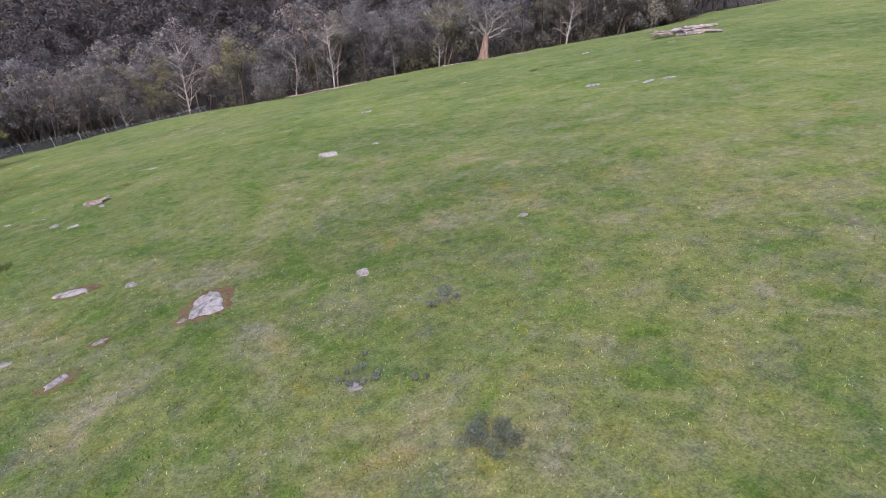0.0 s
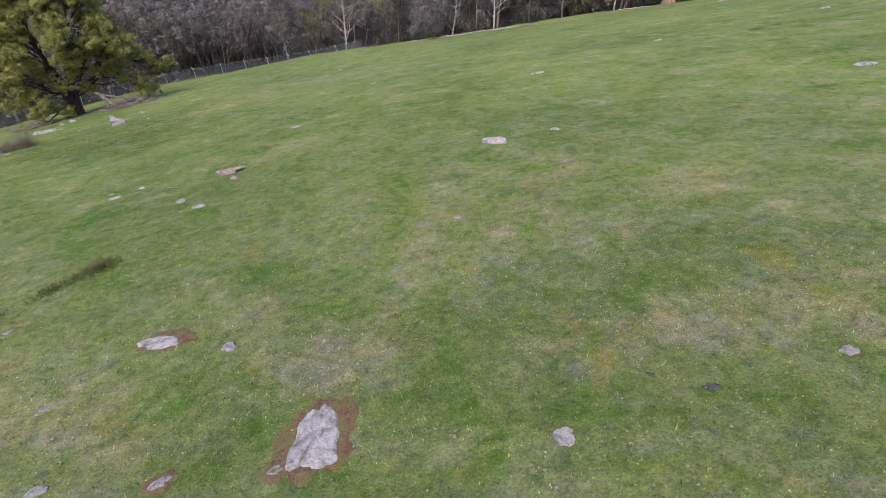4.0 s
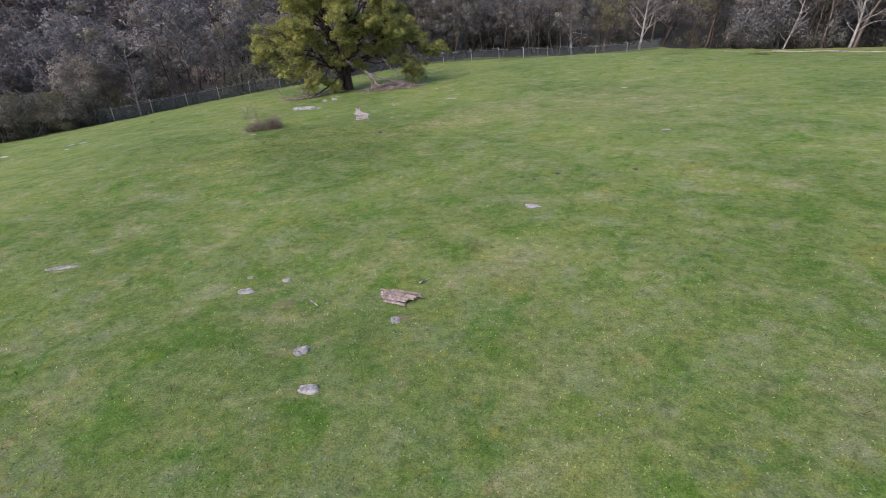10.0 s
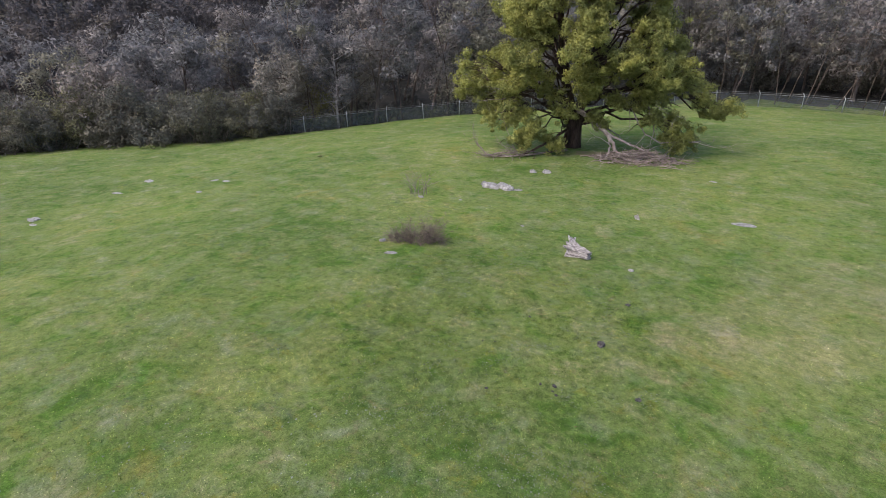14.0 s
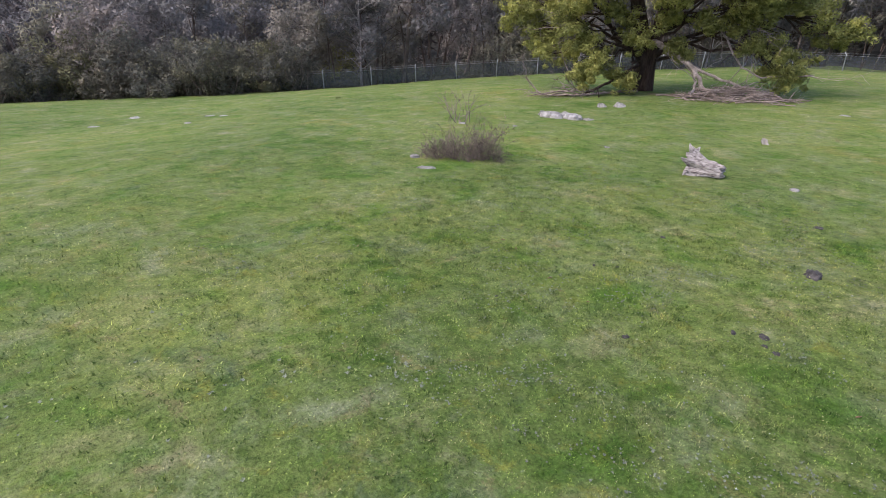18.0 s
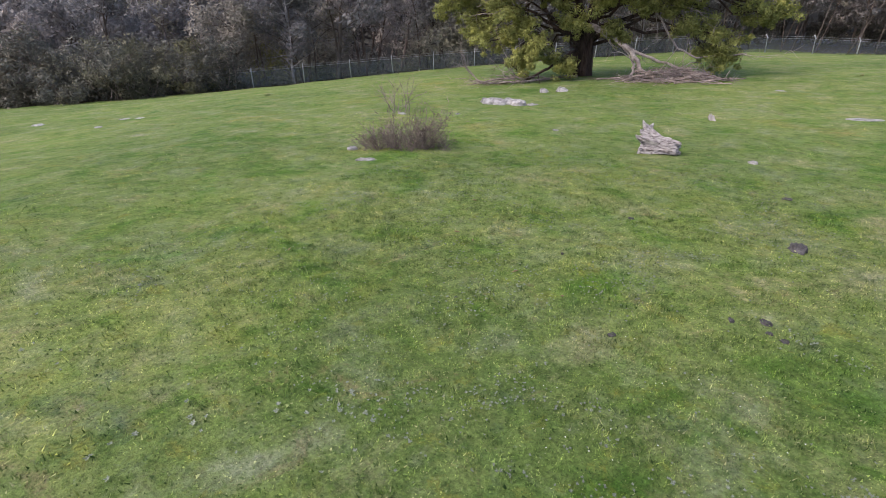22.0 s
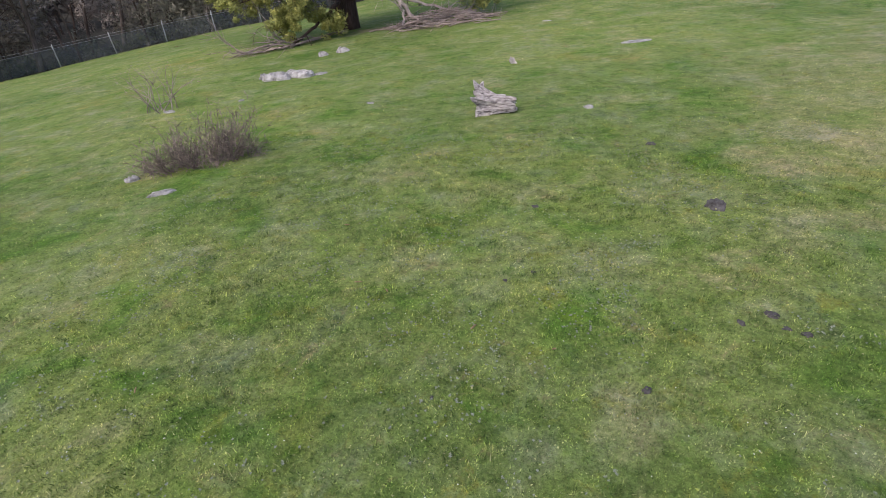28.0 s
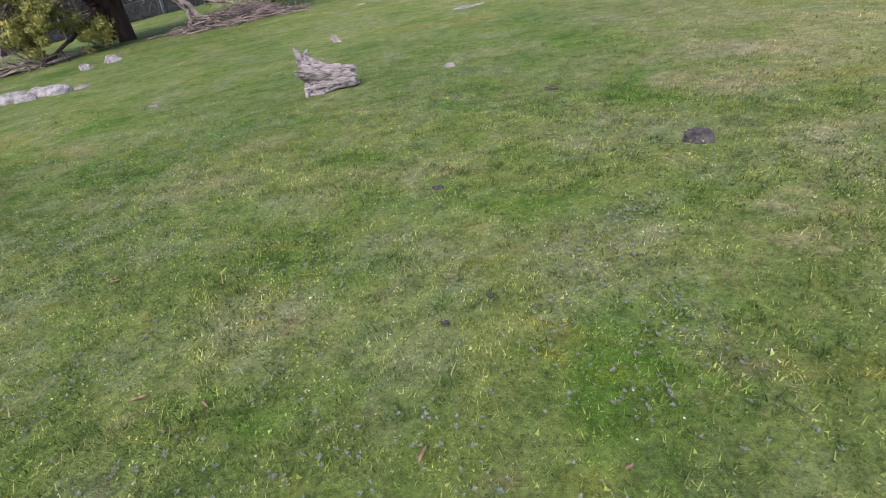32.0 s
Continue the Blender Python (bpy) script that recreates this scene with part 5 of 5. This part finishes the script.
dead_limb("fallen_limb", "dead grey limb torn down from the trunk to the ground", 31, [([(0.1, 0.5, 2.75), (1.2, 1.3, 2.3), (2.4, 2.3, 1.5), (3.1, 3.0, 0.35), (3.7, 3.6, 0.10), (4.6, 4.2, 0.08)], 0.17), ([(2.4, 2.3, 1.5), (2.6, 2.9, 0.8), (2.5, 3.4, 0.05)], 0.08), ([(2.4, 2.3, 1.5), (3.8, 2.6, 0.9), (5.2, 3.2, 0.45), (6.6, 3.9, 0.12)], 0.08)], 6)
dead_limb("hanging_limb", "bare dead limb hanging from the crown", 37, [([(2.2, 0.9, 5.6), (3.4, 1.4, 4.6), (4.2, 1.6, 3.7), (4.7, 1.7, 2.8), (5.2, 1.8, 1.8)], 0.075), ([(4.2, 1.6, 3.7), (4.9, 1.9, 3.3), (5.6, 2.0, 3.1)], 0.04)], 3)
dead_limb("drooping_limb", "thin bare limb drooping almost to the grass", 38, [([(2.6, 0.9, 4.2), (3.6, 1.5, 2.9), (4.6, 2.0, 1.5), (5.6, 2.2, 1.0), (6.8, 2.0, 1.1), (7.9, 1.9, 1.2)], 0.06)], 4)
dead_limb("bare_limb", "bare grey limb reaching out under the crown", 36, [([(-0.6, 0.6, 4.2), (-2.0, 1.3, 4.4), (-3.8, 1.5, 4.2), (-5.0, 1.6, 3.6)], 0.07)], 6)
dead_limb("low_branch", "low living branch arching down to the ground", 39, [([(-0.4, 0.9, 1.5), (-1.2, 2.2, 1.0), (-1.9, 3.0, 0.6), (-2.9, 3.6, 0.1), (-4.6, 3.9, 0.12)], 0.10)], 3, M_BARK_DARK)
dead_limb("fallen_branch", "long dead branch lying on the grass with forked twigs", 35, [([(-2.4, 3.1, 0.25), (-3.6, 3.6, 0.35), (-5.4, 4.1, 0.12)], 0.08), ([(-0.2, 1.6, 0.1), (-2.0, 3.2, 0.12), (-3.4, 3.9, 0.1), (-5.0, 4.3, 0.1)], 0.08)], 12, M_STICK)
hr = np.random.default_rng(33)
brush = empty_thing("brushwood_heap", pose(*by_tree(4.4, 3.4, 0)), "tangled heap of fallen grey branches under the tree", "branches")
for k in range(120):
    u, v = 4.4 + hr.normal() * 1.25, 3.4 + hr.normal() * 0.6
    peak = 0.75 * math.exp(-((u - 4.4) / 1.5) ** 2 - ((v - 3.2) / 0.9) ** 2)
    a = hr.normal() * 0.8 + (math.pi if k % 2 else 0)
    ln, rad = hr.uniform(0.8, 2.2), hr.uniform(0.014, 0.042)
    p0 = np.array(by_tree(u - ln / 2 * math.cos(a), v - ln / 2 * math.sin(a), 0.03 + peak * hr.uniform(0, 1)))
    p1 = np.array(by_tree(u + ln / 2 * math.cos(a), v + ln / 2 * math.sin(a), 0.03 + peak * hr.uniform(0, 1.2)))
    q = Shape()
    way = (p1 - p0) / ln
    pts = np.array([p0 + (p1 - p0) * f + hr.normal(size=3) * 0.05 * (0.2 + f) for f in np.linspace(0, 1, 6)])
    q.tube(pts, np.linspace(rad, rad * 0.35, 6), 5)
    for j in (2, 3, 4):
        q.tube(wander(pts[j], way + hr.normal(size=3) * (0.6, 0.6, 0.25), ln * 0.4, 3, hr, 0.4), np.linspace(rad * 0.5, rad * 0.15, 4), 4)
    stick_ob = part("branch", q.mesh("branch", M_LIMB if k % 3 == 0 else M_STICK), brush)
    stick_ob.matrix_world = Matrix.Identity(4)
earth_patch(*by_tree(2.6, 2.3, 0)[:2], 1.2, 2.1, 8, 9, M_SOIL)

# ---- logs and heaps along the crest ----
for x, y, z, ln, rad, turn in ((20.5, 74.5, 0.07, 4.0, 0.13, -20), (26.0, 71.0, 0.08, 4.2, 0.14, -36), (28.6, 69.8, 0.07, 3.0, 0.12, -30), (15.5, 79.0, 0.04, 1.8, 0.08, -28), (22.9, 73.2, 0.09, 3.6, 0.16, -28), (24.2, 72.6, 0.05, 1.6, 0.09, 5), (18.2, 76.6, 0.05, 1.3, 0.07, -60), (43.5, 50.0, 0.05, 2.2, 0.09, 0), (46.0, 71.5, 0.06, 5.0, 0.11, -20)):
    q = Shape()
    ragged_log(q, (-ln / 2, 0, z), (ln / 2, 0.1, z), rad * 0.7, rad * 0.3, r, 9, 8, 0.2)
    tagged(new_at("fallen_log", q.mesh("fallen_log", M_LIMB, False), on_turf(x, y, turn)), "long bleached log lying along the crest", "log", "logs on the crest")
pile = empty_thing("log_heap", on_turf(44.4, 26.8, -62), "heap of bleached fallen logs with an upturned root", "logs")
for k in range(20):
    q = Shape()
    ln = r.uniform(1.2, 3.4)
    x0, y0, a = r.uniform(-0.8, 2.4), r.normal() * 0.5, r.normal() * 0.55
    z0 = 0.12 + 0.16 * (k % 4)
    ragged_log(q, (x0 - ln / 2 * math.cos(a), y0 - ln / 2 * math.sin(a), z0), (x0 + ln / 2 * math.cos(a), y0 + ln / 2 * math.sin(a), z0 + r.uniform(-0.1, 0.1)), r.uniform(0.08, 0.20), r.uniform(0.05, 0.1), r, 8, 6, 0.2)
    part("log", q.mesh("log", M_LIMB if k % 2 else M_WEATHERED, False), pile)
for k in range(26):
    q = Shape()
    d = np.array([-1.0 + r.normal() * 0.5, r.normal() * 0.6, r.uniform(-0.1, 0.6)])
    q.tube(wander((-1.4 + r.normal() * 0.3, r.normal() * 0.3, 0.2), d, r.uniform(0.8, 2.0), 5, r, 0.4), [0.10, 0.08, 0.06, 0.05, 0.03, 0.015], 6)
    part("branch", q.mesh("branch", M_LIMB, False), pile)

# old gum at the crest: thick pinkish butt, bare forked limbs, thin grey crown
M_PINK = mat_mottled("pinkish_bark", [(0.34, (0.13, 0.085, 0.068)), (0.52, (0.24, 0.165, 0.135)), (0.70, (0.34, 0.25, 0.21))], 1.5, second=(0.12, 0.08, 0.065), stretch=(2.0, 2.0, 0.35), bump_d=0.05)
cr_ = np.random.default_rng(53)
old = empty_thing("old_gum_tree", pose(51.0, 71.6, gz(51.0, 71.6)), "old gum with a thick pinkish butt and bare forked limbs", "tree")
butt, arms, tips_old = Shape(), Shape(), []
flared_stem(butt, [(0, 0, -0.5), (0.1, 0, 0.8), (0.3, 0.1, 2.2), (0.5, 0.1, 3.6)], [0.85, 0.72, 0.55, 0.42], 18, 5, 8)
part("trunk", butt.mesh("trunk", M_PINK), old, "thick pinkish-brown butt")
for k in range(11):
    a = k * 2.399
    grow_limbs(arms, (0.5, 0.1, 3.2 + 0.12 * k), (math.cos(a) * 0.9, math.sin(a) * 0.9, cr_.uniform(0.2, 1.1)), cr_.uniform(2.6, 4.2), 0.17, 2, cr_, tips_old, 5, 0.4, 0.06, 3)
part("branchwork", arms.mesh("branchwork", M_DEADTREE), old, "bleached bare limbs")
tips_old = np.array(tips_old)[::3]
part("crown", foliage("crown", tips_old, cr_.uniform(0.5, 0.9, len(tips_old)), 60, 0.2, cr_, M_LEAF_EUC), old)
plant_gum(4, 74, 57, 80, 0.9)
plant_bare(1, 72, 56, 20, 0.7)


def off_earth(x, y):
    ok = np.ones(len(x), bool)
    for ex, ey, rad, stretch, turn in EARTHS:
        dx, dy = x - ex, y - ey
        u, v = dx * math.cos(turn) + dy * math.sin(turn), dy * math.cos(turn) - dx * math.sin(turn)
        ok &= np.hypot(u / stretch, v) > rad * (0.74 + 0.22 * np.sin(x * 41 + y * 17))
    return ok


# ---- grass: real blades where the camera comes low, sparser away ----


LUMPS = np.random.default_rng(400).uniform(0, 1, (256, 256))


def lumpy(x, y, cell):
    """Smooth random heights on a grid of the given cell."""
    u, v = x / cell, y / cell
    i, j = np.floor(u).astype(int), np.floor(v).astype(int)
    f, g = u - i, v - j
    f, g = f * f * (3 - 2 * f), g * g * (3 - 2 * g)
    at = lambda p, q: LUMPS[p % 256, q % 256]
    return (at(i, j) * (1 - f) + at(i + 1, j) * f) * (1 - g) + (at(i, j + 1) * (1 - f) + at(i + 1, j + 1) * f) * g


def blades(n, x0, x1, y0, y1, hmin, hmax, wid, seed):
    rr = np.random.default_rng(seed)
    x, y = rr.uniform(x0 - 1.5, x1 + 1.5, n), rr.uniform(y0 - 1.5, y1 + 1.5, n)
    rim = np.minimum(np.minimum(x - x0, x1 - x), np.minimum(y - y0, y1 - y))
    k = off_earth(x, y) & (rr.uniform(size=n) < rim / 3.0 + 0.5)
    x, y = x[k], y[k]
    n = len(x)
    # bunches of several sizes, with centres strewn at random
    hx = np.zeros(n)
    for cell, turn, sel in ((0.09, 0.4, 0), (0.14, 1.3, 1), (0.21, 2.3, 2)):
        k = np.arange(n) % 3 == sel
        u, v = x[k] * math.cos(turn) + y[k] * math.sin(turn), y[k] * math.cos(turn) - x[k] * math.sin(turn)
        bx, by = np.floor(u / cell), np.floor(v / cell)
        h = np.sin(bx * 12.9898 + by * 78.233) * 43758.5453
        g = np.sin(bx * 39.346 + by * 11.135) * 24634.6345
        h, g = h - np.floor(h), g - np.floor(g)
        u, v = u + ((bx + h) * cell - u) * 0.5 * g, v + ((by + g) * cell - v) * 0.5 * g
        x[k], y[k] = u * math.cos(turn) - v * math.sin(turn), v * math.cos(turn) + u * math.sin(turn)
        hx[k] = h
    z = ground(x, y)
    p = np.stack([x, y, z - 0.006], -1)
    a = rr.uniform(0, 2 * np.pi, n)
    tilt = rr.uniform(0.25, 1.25, n)
    h = rr.uniform(hmin, hmax, n) * (0.65 + 0.7 * hx) * (0.35 + 1.5 * (0.6 * lumpy(x, y, 0.21) + 0.4 * lumpy(x, y, 0.55)) ** 1.3)
    d = np.stack([np.cos(a) * np.sin(tilt), np.sin(a) * np.sin(tilt), np.cos(tilt)], -1)
    s = np.stack([-np.sin(a), np.cos(a), np.zeros(n)], -1) * (wid * rr.uniform(0.6, 1.4, n))[:, None]
    tip = p + d * h[:, None]
    tip[:, 2] = np.maximum(tip[:, 2], z + 0.008)
    return np.stack([p - s, p + s, tip], 1)


def clover(n, x0, x1, y0, y1, size, seed):
    """Small low leaves held nearly flat."""
    rr = np.random.default_rng(seed)
    x, y = rr.uniform(x0 - 1.5, x1 + 1.5, n), rr.uniform(y0 - 1.5, y1 + 1.5, n)
    rim = np.minimum(np.minimum(x - x0, x1 - x), np.minimum(y - y0, y1 - y))
    k = off_earth(x, y) & (rr.uniform(size=n) < rim / 3.0 + 0.5)
    x, y, n = x[k], y[k], int(k.sum())
    p = np.stack([x, y, ground(x, y) + rr.uniform(0.006, 0.035, n)], -1)
    a = rr.uniform(0, 2 * np.pi, n)
    s = (size * rr.uniform(0.5, 1.3, n))[:, None]
    tilt = rr.normal(size=(n, 3)) * 0.4
    u = np.stack([np.cos(a), np.sin(a), tilt[:, 0]], -1) * s
    w = np.stack([-np.sin(a), np.cos(a), tilt[:, 1]], -1) * s
    return np.stack([p - u * 0.6 - w * 0.6, p - u * 0.6 + w * 0.6, p + u], 1)


def rosettes(n, x0, x1, y0, y1, size, seed):
    """Flat silvery rosettes: nine narrow leaves round a heart, in drifts."""
    rr = np.random.default_rng(seed)
    x, y = rr.uniform(x0, x1, n), rr.uniform(y0, y1, n)
    k = off_earth(x, y) & (rr.uniform(size=n) < smooth01(0.48, 0.72, 0.55 * lumpy(x + 40, y, 1.1) + 0.45 * lumpy(x, y + 30, 0.23)) + 0.03)
    x, y, n = x[k], y[k], int(k.sum())
    a = rr.uniform(0, 6.28, (n, 1)) + np.arange(9) * 0.698 + rr.normal(size=(n, 9)) * 0.15
    ln = size * rr.uniform(0.6, 1.4, (n, 1)) * rr.uniform(0.6, 1.1, (n, 9))
    c = np.stack([x, y, ground(x, y) + 0.018], -1)[:, None, :]
    d = np.stack([np.cos(a), np.sin(a), rr.uniform(0.15, 0.75, (n, 9))], -1)
    side = np.stack([-np.sin(a), np.cos(a), np.zeros((n, 9))], -1) * (ln * 0.24)[..., None]
    mid = c + d * (ln * 0.55)[..., None]
    return np.stack([mid - side, mid + side, c + d * ln[..., None], mid + side, mid - side, c - d * 0.002], 2).reshape(-1, 3)


near = np.concatenate([blades(330000, -18.5, -8.8, 27.6, 36.5, 0.018, 0.048, 0.0042, 1), clover(110000, -18.5, -8.8, 27.6, 36.5, 0.0095, 11), blades(150000, -25, -4, 24.5, 41, 0.02, 0.05, 0.0062, 5), clover(60000, -25, -4, 24.5, 41, 0.013, 15)])
mid = np.concatenate([blades(110000, -22, 9, 1, 27.2, 0.03, 0.07, 0.008, 2), clover(70000, -22, 9, 1, 27.2, 0.02, 12)])
mid2 = np.concatenate([blades(60000, -8, 13, -9, 3, 0.03, 0.07, 0.007, 3), clover(40000, -8, 13, -9, 3, 0.018, 13)])
rest = blades(45000, -34, 20, 38.5, 60, 0.015, 0.03, 0.012, 4)
M_SILVER = mat_leaf("silver_weed", (0.108, 0.126, 0.088), (0.205, 0.222, 0.180), 0.75, trans=0.15)
tagged(new("silver_weeds", quads_mesh("silver_weeds", np.concatenate([rosettes(21000, -19.5, -8, 27.5, 38, 0.0145, 31), rosettes(4500, -8, 12, -7, 12, 0.026, 32), rosettes(4500, -18, 4, 12, 28, 0.026, 33)]), M_SILVER, 3)), "small silver-grey rosette weeds scattered through the turf", "weeds", kind="stuff")
fr = np.random.default_rng(91)
fx, fy = fr.uniform(-18, -9, 260), fr.uniform(28, 35, 260)
fk = lumpy(fx, fy, 0.8) > 0.45
fx, fy = fx[fk], fy[fk]
flower = np.stack([fx, fy, ground(fx, fy) + fr.uniform(0.02, 0.045, len(fx))], -1)
fa = fr.uniform(0, 6.28, len(fx))
M_DAISY = mat_mottled("white_petals", [(0.3, (0.36, 0.38, 0.32)), (0.7, (0.5, 0.5, 0.46))], 60.0, bump_d=0.001)
petals = [flower + 0.007 * np.stack([np.cos(fa + q), np.sin(fa + q), np.zeros(len(fx))], -1) for q in (0, 1.571, 3.142, 4.712)]
tagged(new("tiny_flowers", quads_mesh("tiny_flowers", np.stack(petals, 1), M_DAISY, 4)), "tiny white flowers dotted through the grass", "flowers", kind="stuff")
tagged(new("grass", quads_mesh("grass", np.concatenate([near, mid, mid2, rest]), M_BLADE, 3)), "short bright green pasture grass and clover", "grass", kind="stuff")
